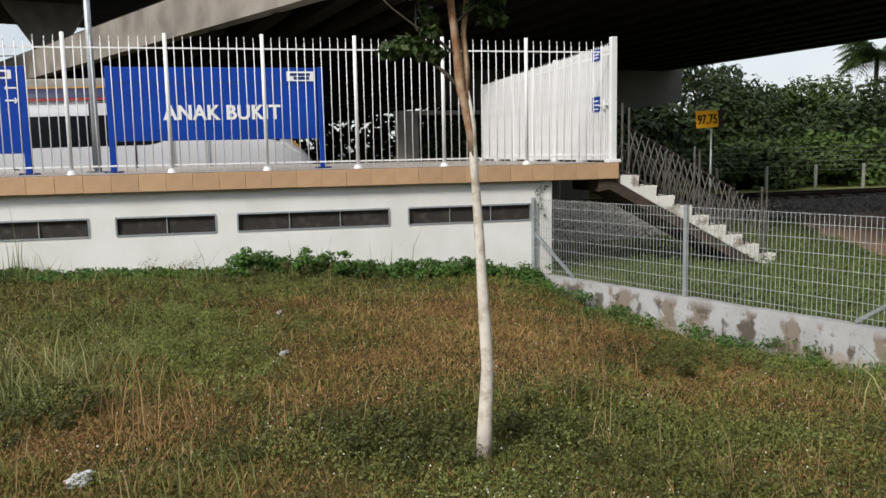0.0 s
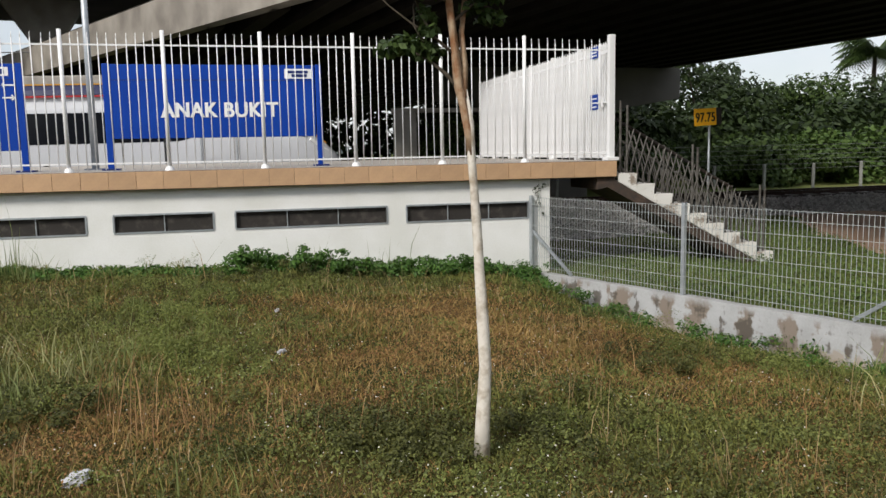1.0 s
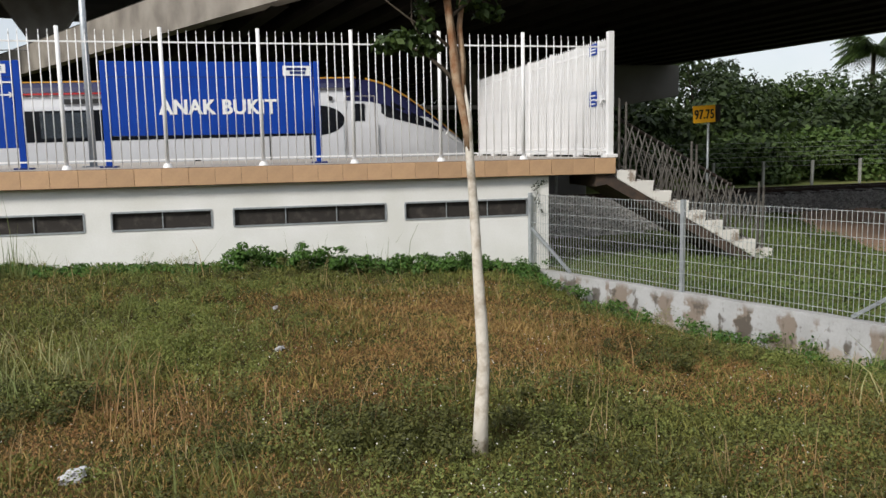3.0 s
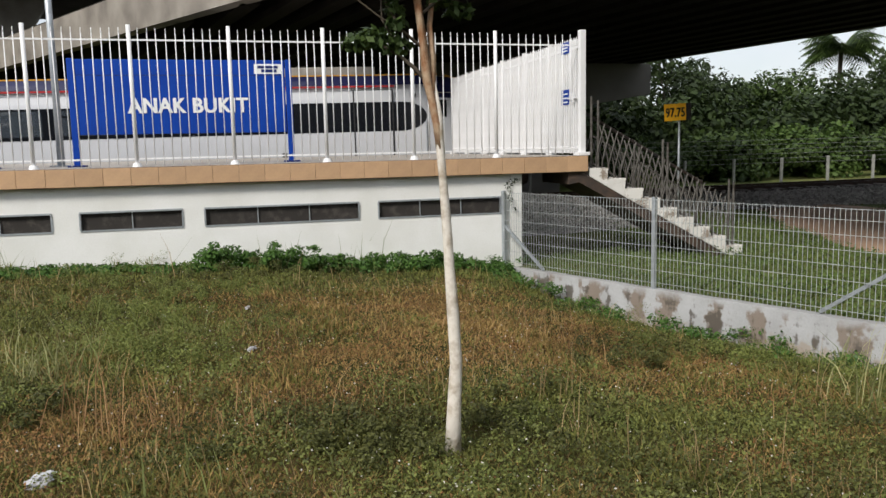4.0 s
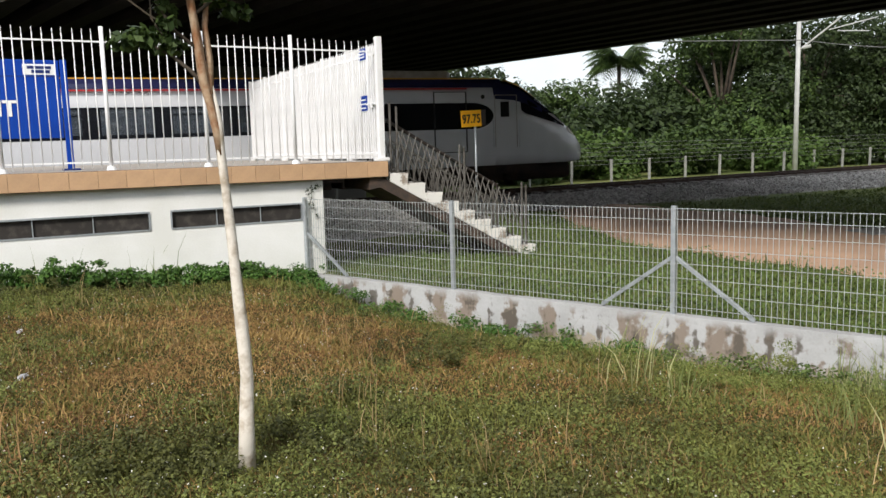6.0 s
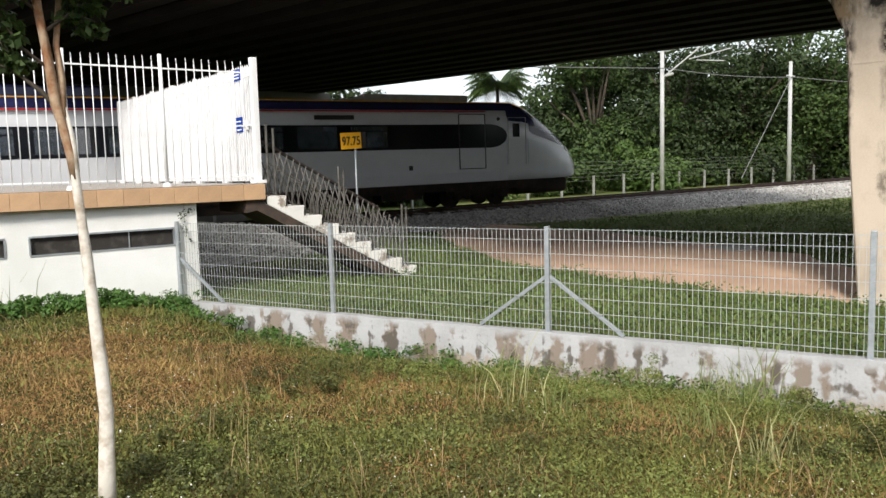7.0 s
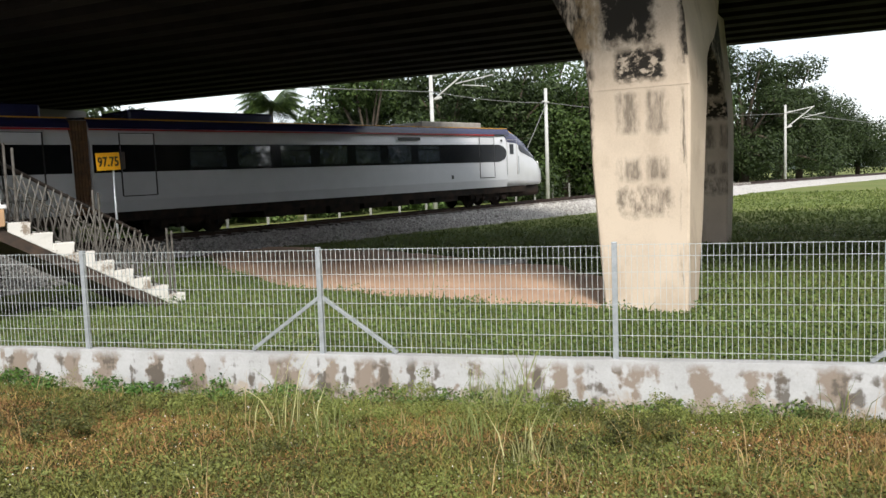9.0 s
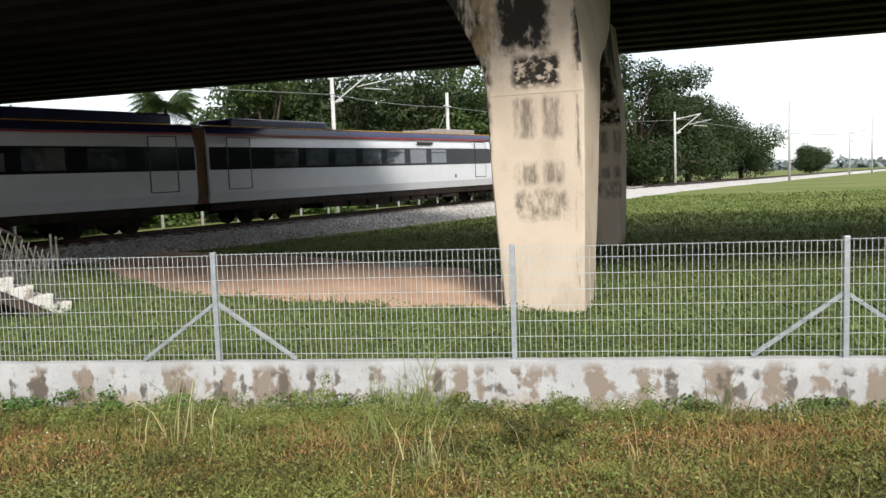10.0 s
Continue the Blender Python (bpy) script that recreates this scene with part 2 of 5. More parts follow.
box(bm, -0.011, 0.011, 0, 0.392, 0.0, 0.268, bevel=0.004)
end_me = mesh(bm, TILE)
for i in range(12):
    piece("edge_tile", end_me, platform, pose(PX1 + 0.001, -0.13 + 0.396 * i, 1.222))
part("paving", boxes([(PX0, PX1, -0.13, PD, 1.497, PZ)]), PAVING, platform, "worn grey platform paving")
VENTS = ((-9.95, -7.06), (-6.68, -5.18), (-4.86, -2.40), (-2.09, 0.07))
bm = bmesh.new()
xs_w = [PX0] + [v for a in VENTS for v in a] + [0.24]
for i in range(0, len(xs_w), 2):
    box(bm, xs_w[i], xs_w[i + 1], 0.0, 0.2, -1.2, 1.209)
for a, b in VENTS:
    box(bm, a, b, 0.0, 0.2, -1.2, 0.54), box(bm, a, b, 0.0, 0.2, 0.83, 1.209)
part("wall", bm, WHITE_WALL, platform, "white painted wall under the platform")
part("end_pillar", boxes([(0.243, 0.45, -0.02, 0.35, -1.2, 1.209)], 0.008), WHITE_WALL, platform, "white corner pillar with creeping ivy")
part("rear_wall", boxes([(PX0, 0.4, 8.0, 8.2, -1.2, 1.209)]), CONCRETE, platform)
# sheet added behind the vents, its colour standing in for shade
part("void_shade_sheet", boxes([(PX0, 0.42, 1.2, 1.3, -1.2, 1.209)]), VOID_SHADE, platform)
for a, b in VENTS:
    vent = part("vent_frame", boxes([(a + .004, b - .004, -0.012, 0.03, 0.81, 0.838), (a + .004, b - .004, -0.012, 0.03, 0.532, 0.555), (a - .006, a + 0.02, -0.012, 0.03, 0.5555, 0.8095), (b - 0.02, b + .006, -0.012, 0.03, 0.5555, 0.8095)]), GALV, platform, "grey weathered vent frame")
    k = max(1, round((b - a) / 0.72))
    for i in range(1, k):
        part("mullion", boxes([(a + (b - a) * i / k - 0.007, a + (b - a) * i / k + 0.007, 0.02, 0.035, 0.557, 0.808)]), GALV, vent)
    part("grille", boxes([(a + 0.022, b - 0.022, 0.05, 0.058, 0.556, 0.809)]), LOUVRE, vent, "dark dusty mesh grille")

# ---- platform fence ----
P_STEP, POST_TOP = 1.45, 3.62


def steel_fence(name, p, q, steps, bars, label, post=True):
    """A railing of round bars on two rails between posts, from p to q."""
    p, q = Vector(p), Vector(q)
    d = (q - p).normalized()
    L = (q - p).length
    ang = math.degrees(math.atan2(d.y, d.x))
    ob = tagged(empty(name, pose(p.x, p.y, p.z, 0, 0, ang)), label, "fence")
    step = L / steps
    bm = bmesh.new()
    tube(bm, (0, 0, 0.015), (0, 0, 2.12), 0.031, sides=10)
    post_me = mesh(bm, WHITE_METAL, True)
    bm = bmesh.new()
    r = bmesh.ops.create_cone(bm, cap_ends=True, segments=12, radius1=0.075, radius2=0.055, depth=0.06)
    bmesh.ops.translate(bm, vec=(0, 0, 0.03), verts=r["verts"])
    foot_me = mesh(bm, WHITE_METAL)
    bm = bmesh.new()
    tube(bm, (0, 0, 0.03), (0, 0, 2.0), 0.0085, sides=6)
    tube(bm, (0, 0, 2.0), (0, 0.012, 2.08), 0.0085, 0.004, sides=6)
    bar_me = mesh(bm, WHITE_METAL, True)
    for z in (1.885, 0.11):
        part("rail", boxes([(0, L, -0.008, 0.008, z, z + 0.025)]), WHITE_METAL, ob)
    for i in range(steps + 1):
        if post:
            a = piece("post", post_me, ob, pose(i * step, 0, 0))
            piece("foot", foot_me, a, Matrix())
        if i < steps:
            for k in range(1, bars + 1):
                piece("bar", bar_me, ob, pose(i * step + step * k / (bars + 1), 0.012 * random.uniform(-1, 1), random.uniform(-0.01, 0.01), random.uniform(-.25, .25), random.uniform(-0.35, 0.35)))
    return ob


steel_fence("platform_fence", (-7.25 - 2 * P_STEP, 0, PZ), (0, 0, PZ), 7, 10, "white enamelled steel bar fence along the platform edge")
f2 = steel_fence("platform_fence", (0.0, 0, PZ), (1.50, 0, PZ), 1, 10, "white enamelled steel bar fence by the platform corner", post=False)
gate_post = part("gate_post", boxes([(1.53, 1.64, -0.06, 0.05, 1.54, 3.66)], 0.01), WHITE_METAL, None)
tagged(gate_post, "thick white square steel gate post at the platform corner", "post")
part("foot", boxes([(1.47, 1.70, -0.115, 0.11, 1.5, 1.56)], 0.01), WHITE_METAL, gate_post)
# side fence of close pales, running back from the corner
side = tagged(empty("side_fence", pose(1.56, 0.08, PZ, 0, 0, 90)), "white close-barred steel fence across the platform end", "fence")
for z in (1.86, 0.12):
    part("rail", boxes([(0, 8.2, -0.012, 0.012, z, z + 0.04)]), WHITE_METAL, side)
bm = bmesh.new()
box(bm, -0.026, 0.026, -0.016, 0.016, 0.04, 2.02)
bmesh.ops.create_cone(bm, cap_ends=True, segments=4, radius1=0.019, radius2=0.001, depth=0.05, matrix=Matrix.Translation((0, 0, 2.045)) @ Matrix.Rotation(radians(45), 4, "Z"))
pale_me = mesh(bm, WHITE_METAL)
for i in range(82):
    piece("pale", pale_me, side, pose(0.08 + i * 0.1, 0, 0, 0, random.uniform(-.3, .3), 0))
bm = bmesh.new()
box(bm, -0.03, 0.03, -0.03, 0.03, 0.0, 2.08), box(bm, -0.07, 0.07, -0.07, 0.07, 0.0, 0.05)
side_post = mesh(bm, WHITE_METAL)
for i in (1, 2, 3, 4, 5, 6):
    piece("post", side_post, side, pose(i * 1.38 - 0.1, 0, 0))

# ---- boundary wall with wire fence ----
S0, S1 = -3.5, 30.0
WTOP = -0.36
wm = Matrix.Translation((WALL_A[0], WALL_A[1], 0)) @ Matrix.Rotation(WALL_ANG, 4, "Z")
bm = bmesh.new()
box(bm, S0, S1, -0.085, 0.085, -1.6, WTOP)
bmesh.ops.subdivide_edges(bm, edges=[e for e in bm.edges if e.calc_length() > 5], cuts=120)
for v in bm.verts:
    v.co.z += 0.003 * v.co.x + (0.012 * noise.noise(Vector((v.co.x * 1.7, 0, 0))) if v.co.z > -1 else 0)
    v.co.y += 0.006 * noise.noise(Vector((v.co.x * 2.1, v.co.z * 3, 3)))
def plaster_material():
    """Pale render with ragged damp patches rising from the foot."""
    m = surface("stained_plaster", (0.47, 0.475, 0.485), (0.37, 0.37, 0.375), 2.2, 0.85, bump=0.3)
    n, l = m.node_tree.nodes, m.node_tree.links
    p = n["Principled BSDF"]
    src = p.inputs["Base Color"].links[0].from_socket
    co, sep = n.new("ShaderNodeTexCoord"), n.new("ShaderNodeSeparateXYZ")
    l.new(co.outputs["Object"], sep.inputs[0])
    for scale, top, rag, thr, col in ((1.6, -0.41, 0.13, 0.525, (0.22, 0.17, 0.13)), (2.6, -0.43, 0.15, 0.57, (0.10, 0.085, 0.07)), (0.7, -0.80, 0.35, 0.42, (0.36, 0.31, 0.26))):
        # runs of patches along the wall, each below a ragged tide line
        mp, tx, ed = n.new("ShaderNodeMapping"), n.new("ShaderNodeTexNoise"), n.new("ShaderNodeTexNoise")
        mp.inputs["Scale"].default_value = (scale, 0.2, 0.3)
        mp.inputs["Location"].default_value = (scale * 3.7, 0, 0)
        l.new(co.outputs["Object"], mp.inputs[0]), l.new(mp.outputs[0], tx.inputs["Vector"])
        tx.inputs["Scale"].default_value, tx.inputs["Detail"].default_value = 1.3, 4.0
        l.new(co.outputs["Object"], ed.inputs["Vector"])
        ed.inputs["Scale"].default_value, ed.inputs["Detail"].default_value = 7.0, 7.0
        run, tide, add, mr, mix = n.new("ShaderNodeMapRange"), n.new("ShaderNodeMath"), n.new("ShaderNodeMapRange"), n.new("ShaderNodeMath"), n.new("ShaderNodeMix")
        run.inputs["From Min"].default_value, run.inputs["From Max"].default_value = thr, thr + 0.06
        run.inputs["To Max"].default_value = 0.88
        rg_ = n.new("ShaderNodeMath")
        rg_.operation = "MULTIPLY_ADD"
        l.new(ed.outputs[0], rg_.inputs[0])
        rg_.inputs[1].default_value = 0.5
        sh_ = n.new("ShaderNodeMath")
        sh_.operation = "SUBTRACT"
        l.new(tx.outputs[0], sh_.inputs[0])
        sh_.inputs[1].default_value = 0.25
        l.new(sh_.outputs[0], rg_.inputs[2])
        l.new(rg_.outputs[0], run.inputs["Value"])
        tide.operation = "MULTIPLY_ADD"
        l.new(ed.outputs[0], tide.inputs[0])
        tide.inputs[1].default_value = rag * 2
        l.new(sep.outputs[2], tide.inputs[2])
        add.inputs["From Min"].default_value, add.inputs["From Max"].default_value = top + rag + 0.07, top + rag - 0.03
        l.new(tide.outputs[0], add.inputs["Value"])
        mr.operation = "MULTIPLY"
        l.new(run.outputs[0], mr.inputs[0]), l.new(add.outputs[0], mr.inputs[1])
        mix.data_type = "RGBA"
        l.new(mr.outputs[0], mix.inputs["Factor"]), l.new(src, mix.inputs[6])
        mix.inputs[7].default_value = (*col, 1)
        src = mix.outputs[2]
    l.new(src, p.inputs["Base Color"])
    return m


WALL_PLASTER = plaster_material()
low_wall = part("wall_boundary", bm, WALL_PLASTER)
low_wall.matrix_basis = wm
tagged(low_wall, "low rendered concrete wall with damp stains", "wall", kind="structure")
wire = tagged(empty("wire_fence", wm), "galvanised welded wire fence on the low wall", "fence")
POSTS = (-3.185, 0.0, 3.351, 6.851, 10.365, 13.88, 17.4, 20.9)
bm = bmesh.new()
box(bm, -0.03, 0.03, -0.03, 0.03, -0.02, 1.30, bevel=0.006)
post_me = mesh(bm, GALV)
for s in POSTS:
    piece("post", post_me, wire, pose(s, 0.0, WTOP + 0.003 * s))
for a, b in zip(POSTS, POSTS[1:]):
    bm = bmesh.new()
    k = round((b - a) / 0.0605)
    for i in range(1, k):
        x = a + (b - a) * i / k
        box(bm, x - 0.0026, x + 0.0026, -0.0406, -0.0354, WTOP + 0.03 + .003 * a, WTOP + 1.28 + .003 * a)
    for z in (0.095, 0.27, 0.445, 0.62, 0.795, 0.97, 1.145, 1.27):
        box(bm, a, b, -0.0345, -0.0285, WTOP + z - 0.003 + .003 * a, WTOP + z + 0.003 + .003 * a)
    part("mesh_panel", bm, MESH_WIRE, wire)


def brace(s, way):
    bm = bmesh.new()
    p, q = Vector((s, 0.02, WTOP + 0.70 + .003 * s)), Vector((s + way * 0.95, 0.02, WTOP + 0.02 + .003 * s))
    d = q - p
    box(bm, 0, d.length, -0.022, 0.022, -0.022, 0.022, bevel=0.004)
    bmesh.ops.transform(bm, matrix=Matrix.Translation(p) @ Matrix.Rotation(-math.atan2(d.z, d.x), 4, "Y"), verts=bm.verts)
    part("brace", bm, GALV, wire)


for s, ways in ((POSTS[0], (1,)), (POSTS[2], (-1, 1)), (POSTS[4], (-1, 1)), (POSTS[6], (-1, 1))):
    for w in ways:
        brace(s, w)

# ---- stairs off the platform end ----
stairs = tagged(empty("stairs"), "old concrete stairs with chipped white paint", "stairs", kind="structure")
NSTEP, RISE, RUN, SY0, SY1 = 9, 0.1905, 0.348, -0.1, 1.15


def slab_of(pts, y0, y1):
    """An upright outline in x and z, drawn out from y0 to y1."""
    bm = bmesh.new()
    fr, bk = [bm.verts.new((x, y0, z)) for x, z in pts], [bm.verts.new((x, y1, z)) for x, z in pts]
    bm.faces.new(fr), bm.faces.new(list(reversed(bk)))
    for i in range(len(pts)):
        j = (i + 1) % len(pts)
        bm.faces.new((fr[i], bk[i], bk[j], fr[j]))
    return bm


under = lambda x: 1.27 - 0.14 - RISE - (x - 1.69 - RUN) * RISE / RUN
for i in range(NSTEP):
    xa, xb, zt = 1.69 + i * RUN, 1.69 + (i + 1) * RUN, 1.27 - i * RISE
    pts = [(xa + 0.002, zt), (xb + 0.022, zt), (xb + 0.016, zt - 0.05), (xb, zt - 0.055), (xb, under(xb)), (xa + 0.002, under(xa))]
    bm = slab_of(pts, SY0, SY1)
    bmesh.ops.bevel(bm, geom=list(bm.edges), offset=0.007, segments=2, affect="EDGES")
    for v in bm.verts:
        v.co += Vector((noise.noise(v.co * 9), noise.noise(v.co * 9 + Vector((7, 0, 0))), noise.noise(v.co * 9 + Vector((0, 7, 0))))) * 0.008
    part("step", bm, STAIR_PAINT, stairs)
xe = 1.69 + NSTEP * RUN
part("stringer", slab_of([(1.3, 1.219), (1.60, 1.219), (1.688, under(1.688) - 0.004), (xe - 0.1, under(xe - 0.1) - 0.004), (xe - 0.45, under(xe - 0.45) - 0.20), (1.5, under(1.5) - 0.20), (1.3, 1.0)], SY0 + 0.02, SY1 - 0.02), STAIR_UNDER, stairs, "dark brown stair underside")

# ---- viaduct ----
VN, VD = Vector((0.978, 0.208, 0)), Vector((-0.208, 0.978, 0))
NN, ND = Vector((0.871, 0.491, 0)), Vector((-0.491, 0.871, 0))
EYE0 = Vector((-4.45, -13.0, 0))
SOFFIT = 6.0
FAR_D, NEAR_D = 30.0, 12.6
far_edge = lambda s: EYE0 + VN * FAR_D + VD * s
near_edge = lambda s: EYE0 + NN * NEAR_D + ND * s
viaduct = tagged(empty("viaduct"), "wide concrete road viaduct crossing over the tracks", "bridge", kind="structure")
bm = bmesh.new()
ring = [near_edge(-45) + NN * 0.0, far_edge(-40), far_edge(110), near_edge(110)]
lo = [bm.verts.new(p + Vector((0, 0, SOFFIT + 1.1))) for p in ring]
hi = [bm.verts.new(p + Vector((0, 0, SOFFIT + 1.5))) for p in ring]
bm.faces.new(lo), bm.faces.new(hi)
for i in range(4):
    bm.faces.new((lo[i], lo[(i + 1) % 4], hi[(i + 1) % 4], hi[i]))
part("deck", bm, DECK_SHADE, viaduct)
# unseen widening before the near edge, added to shade the pier top
bm = bmesh.new()
ring = [near_edge(-45) - NN * 3.6, near_edge(-45) - NN * 0.27, near_edge(7) - NN * 0.27, near_edge(4) - NN * 3.6]
lo = [bm.verts.new(p + Vector((0, 0, SOFFIT + 0.3))) for p in ring]
hi = [bm.verts.new(p + Vector((0, 0, SOFFIT + 1.35))) for p in ring]
bm.faces.new(lo), bm.faces.new(hi)
for i in range(4):
    bm.faces.new((lo[i], lo[(i + 1) % 4], hi[(i + 1) % 4], hi[i]))
part("shade_slab", bm, FASCIA, viaduct, "unseen concrete deck widening added to shade the pier top")
for k in range(30):
    off = FAR_D - 0.25 - k * 1.25
    base = EYE0 + VN * off
    den = VD.dot(NN)
    # where the beam meets the near edge
    s_hit = (NEAR_D + 0.3 - (base - EYE0).dot(NN)) / den
    a, b = -38.0, 108.0
    if den < 0:
        b = min(b, s_hit)
    else:
        a = max(a, s_hit)
    if b - a < 2:
        continue
    bm = bmesh.new()
    box(bm, a, b, -0.28, 0.28, SOFFIT, SOFFIT + 0.22)
    box(bm, a, b, -0.12, 0.12, SOFFIT + 0.22, SOFFIT + 1.1)
    ob = part("girder", bm, DECK_SHADE, viaduct)
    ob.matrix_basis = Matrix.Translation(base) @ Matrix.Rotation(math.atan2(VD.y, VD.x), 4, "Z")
bm = bmesh.new()
box(bm, -45, 110, -0.25, 0.25, SOFFIT, SOFFIT + 1.35)
ob = part("edge_girder", bm, FASCIA, viaduct, "pale weathered concrete edge girder")
ob.matrix_basis = Matrix.Translation(near_edge(0)) @ Matrix.Rotation(math.atan2(ND.y, ND.x), 4, "Z")

# ---- upper ramp, far beyond the platform ----
RN, RD = Vector((-0.245, 0.969, 0)), Vector((0.969, 0.245, 0))
ramp = tagged(empty("ramp"), "high concrete slip road on a column beyond the station", "bridge", kind="structure")
ob = part("deck", boxes([(-75, 11, 44, 69, 12.0, 12.9), (-75, 11, 68.4, 69.1, 12.95, 13.9)]), RAMP_CONC, ramp)
ob.matrix_basis = Matrix.Translation(EYE0) @ Matrix.Rotation(math.atan2(RD.y, RD.x), 4, "Z")
bm = bmesh.new()
for z0, z1, w0, w1 in ((-1.0, 9.4, 0.95, 0.95), (9.4, 12.0, 0.95, 2.6)):
    lo = [bm.verts.new((sx * w0, 60 + sy * 0.9, z0)) for sx, sy in ((-1, -1), (1, -1), (1, 1), (-1, 1))]
    hi = [bm.verts.new((sx * w1, 60 + sy * 1.1, z1)) for sx, sy in ((-1, -1), (1, -1), (1, 1), (-1, 1))]
    bm.faces.new(lo), bm.faces.new(hi)
    for i in range(4):
        bm.faces.new((lo[i], lo[(i + 1) % 4], hi[(i + 1) % 4], hi[i]))
ob = part("column", bm, CONCRETE, ramp)
ob.matrix_basis = Matrix.Translation(EYE0) @ Matrix.Rotation(radians(12.9), 4, "Z")

# ---- piers ----
def pier_material():
    """Beige concrete with vertical damp streaks and black mould near the top."""
    m = surface("stained_pier_concrete", (0.61, 0.51, 0.41), (0.50, 0.41, 0.325), 1.1, 0.85, bump=0.25)
    n, l = m.node_tree.nodes, m.node_tree.links
    p = n["Principled BSDF"]
    src = p.inputs["Base Color"].links[0].from_socket
    co = n.new("ShaderNodeTexCoord")

    def layer(src, scale, lo, hi, col, z0=None, z1=None, detail=6.0):
        mp, tx, mr, mix = n.new("ShaderNodeMapping"), n.new("ShaderNodeTexNoise"), n.new("ShaderNodeMapRange"), n.new("ShaderNodeMix")
        mp.inputs["Scale"].default_value = scale
        tx.inputs["Scale"].default_value, tx.inputs["Detail"].default_value, tx.inputs["Roughness"].default_value = 1.0, detail, 0.65
        l.new(co.outputs["Object"], mp.inputs[0]), l.new(mp.outputs[0], tx.inputs["Vector"])
        val = tx.outputs[0]
        if z0 is not None:
            sep, zr, ad = n.new("ShaderNodeSeparateXYZ"), n.new("ShaderNodeMapRange"), n.new("ShaderNodeMath")
            l.new(co.outputs["Object"], sep.inputs[0]), l.new(sep.outputs[2], zr.inputs["Value"])
            zr.inputs["From Min"].default_value, zr.inputs["From Max"].default_value = z0, z1
            zr.inputs["To Min"].default_value, zr.inputs["To Max"].default_value = -0.25, 0.1
            ad.operation = "ADD"
            l.new(val, ad.inputs[0]), l.new(zr.outputs[0], ad.inputs[1])
            val = ad.outputs[0]
        mr.inputs["From Min"].default_value, mr.inputs["From Max"].default_value = lo, hi
        l.new(val, mr.inputs["Value"])
        mix.data_type = "RGBA"
        l.new(mr.outputs[0], mix.inputs["Factor"]), l.new(src, mix.inputs[6])
        mix.inputs[7].default_value = (*col, 1)
        return mix.outputs[2]

    def window(axis, lo, hi, soft):
        """1 between lo and hi along one axis of the pier, ragged at the ends."""
        sep, nz, ad, up, down, mul = n.new("ShaderNodeSeparateXYZ"), n.new("ShaderNodeTexNoise"), n.new("ShaderNodeMath"), n.new("ShaderNodeMapRange"), n.new("ShaderNodeMapRange"), n.new("ShaderNodeMath")
        l.new(co.outputs["Object"], sep.inputs[0]), l.new(co.outputs["Object"], nz.inputs["Vector"])
        nz.inputs["Scale"].default_value, nz.inputs["Detail"].default_value, nz.inputs["Roughness"].default_value = 4.0, 8.0, 0.7
        ad.operation, ad.inputs[1].default_value = "MULTIPLY_ADD", soft * 2
        l.new(nz.outputs[0], ad.inputs[0]), l.new(sep.outputs[axis], ad.inputs[2])
        up.inputs["From Min"].default_value, up.inputs["From Max"].default_value = lo + soft, lo + soft + 0.05 + soft * 0.4
        down.inputs["From Min"].default_value, down.inputs["From Max"].default_value = hi + soft, hi + soft - 0.05 - soft * 0.4
        l.new(ad.outputs[0], up.inputs["Value"]), l.new(ad.outputs[0], down.inputs["Value"])
        mul.operation = "MULTIPLY"
        l.new(up.outputs[0], mul.inputs[0]), l.new(down.outputs[0], mul.inputs[1])
        return mul.outputs[0]

    def stain(src, zs, ys, scale, lo, hi, col, soft=0.06, strength=1.0):
        """A damp stain on the shaft between two heights and two sides."""
        mp, tx, mr, m1, m2, mix = n.new("ShaderNodeMapping"), n.new("ShaderNodeTexNoise"), n.new("ShaderNodeMapRange"), n.new("ShaderNodeMath"), n.new("ShaderNodeMath"), n.new("ShaderNodeMix")
        mp.inputs["Scale"].default_value = scale
        tx.inputs["Detail"].default_value, tx.inputs["Roughness"].default_value, tx.inputs["Scale"].default_value = 8.0, 0.7, 1.0
        l.new(co.outputs["Object"], mp.inputs[0]), l.new(mp.outputs[0], tx.inputs["Vector"])
        mr.inputs["From Min"].default_value, mr.inputs["From Max"].default_value, mr.inputs["To Max"].default_value = lo, hi, strength
        l.new(tx.outputs[0], mr.inputs["Value"])
        m1.operation = m2.operation = "MULTIPLY"
        l.new(window(2, *zs, soft), m1.inputs[0]), l.new(window(1, *ys, soft * 0.7), m1.inputs[1])
        m3 = n.new("ShaderNodeMath")
        m3.operation = "MULTIPLY"
        l.new(m1.outputs[0], m3.inputs[0]), l.new(window(0, -9.0, 0.085, 0.0), m3.inputs[1])
        l.new(m3.outputs[0], m2.inputs[0]), l.new(mr.outputs[0], m2.inputs[1])
        mix.data_type = "RGBA"
        l.new(m2.outputs[0], mix.inputs["Factor"]), l.new(src, mix.inputs[6])
        mix.inputs[7].default_value = (*col, 1)
        return mix.outputs[2]

    grey, black = (0.17, 0.14, 0.11), (0.020, 0.016, 0.012)
    c = layer(src, (1.6, 1.6, 0.9), 0.50, 0.66, (0.45, 0.365, 0.285))
    for zs in ((2.70, 3.40), (1.98, 2.42)):
        c = stain(c, zs, (0.02, 0.44), (7, 7, 1.6), 0.36, 0.58, grey, 0.12, 0.9)
        c = stain(c, zs, (-0.40, -0.02), (7, 7, 1.6), 0.36, 0.58, grey, 0.12, 0.9)
    c = stain(c, (1.45, 2.0), (-0.45, 0.48), (5, 5, 2.4), 0.42, 0.58, grey, 0.2, 0.9)
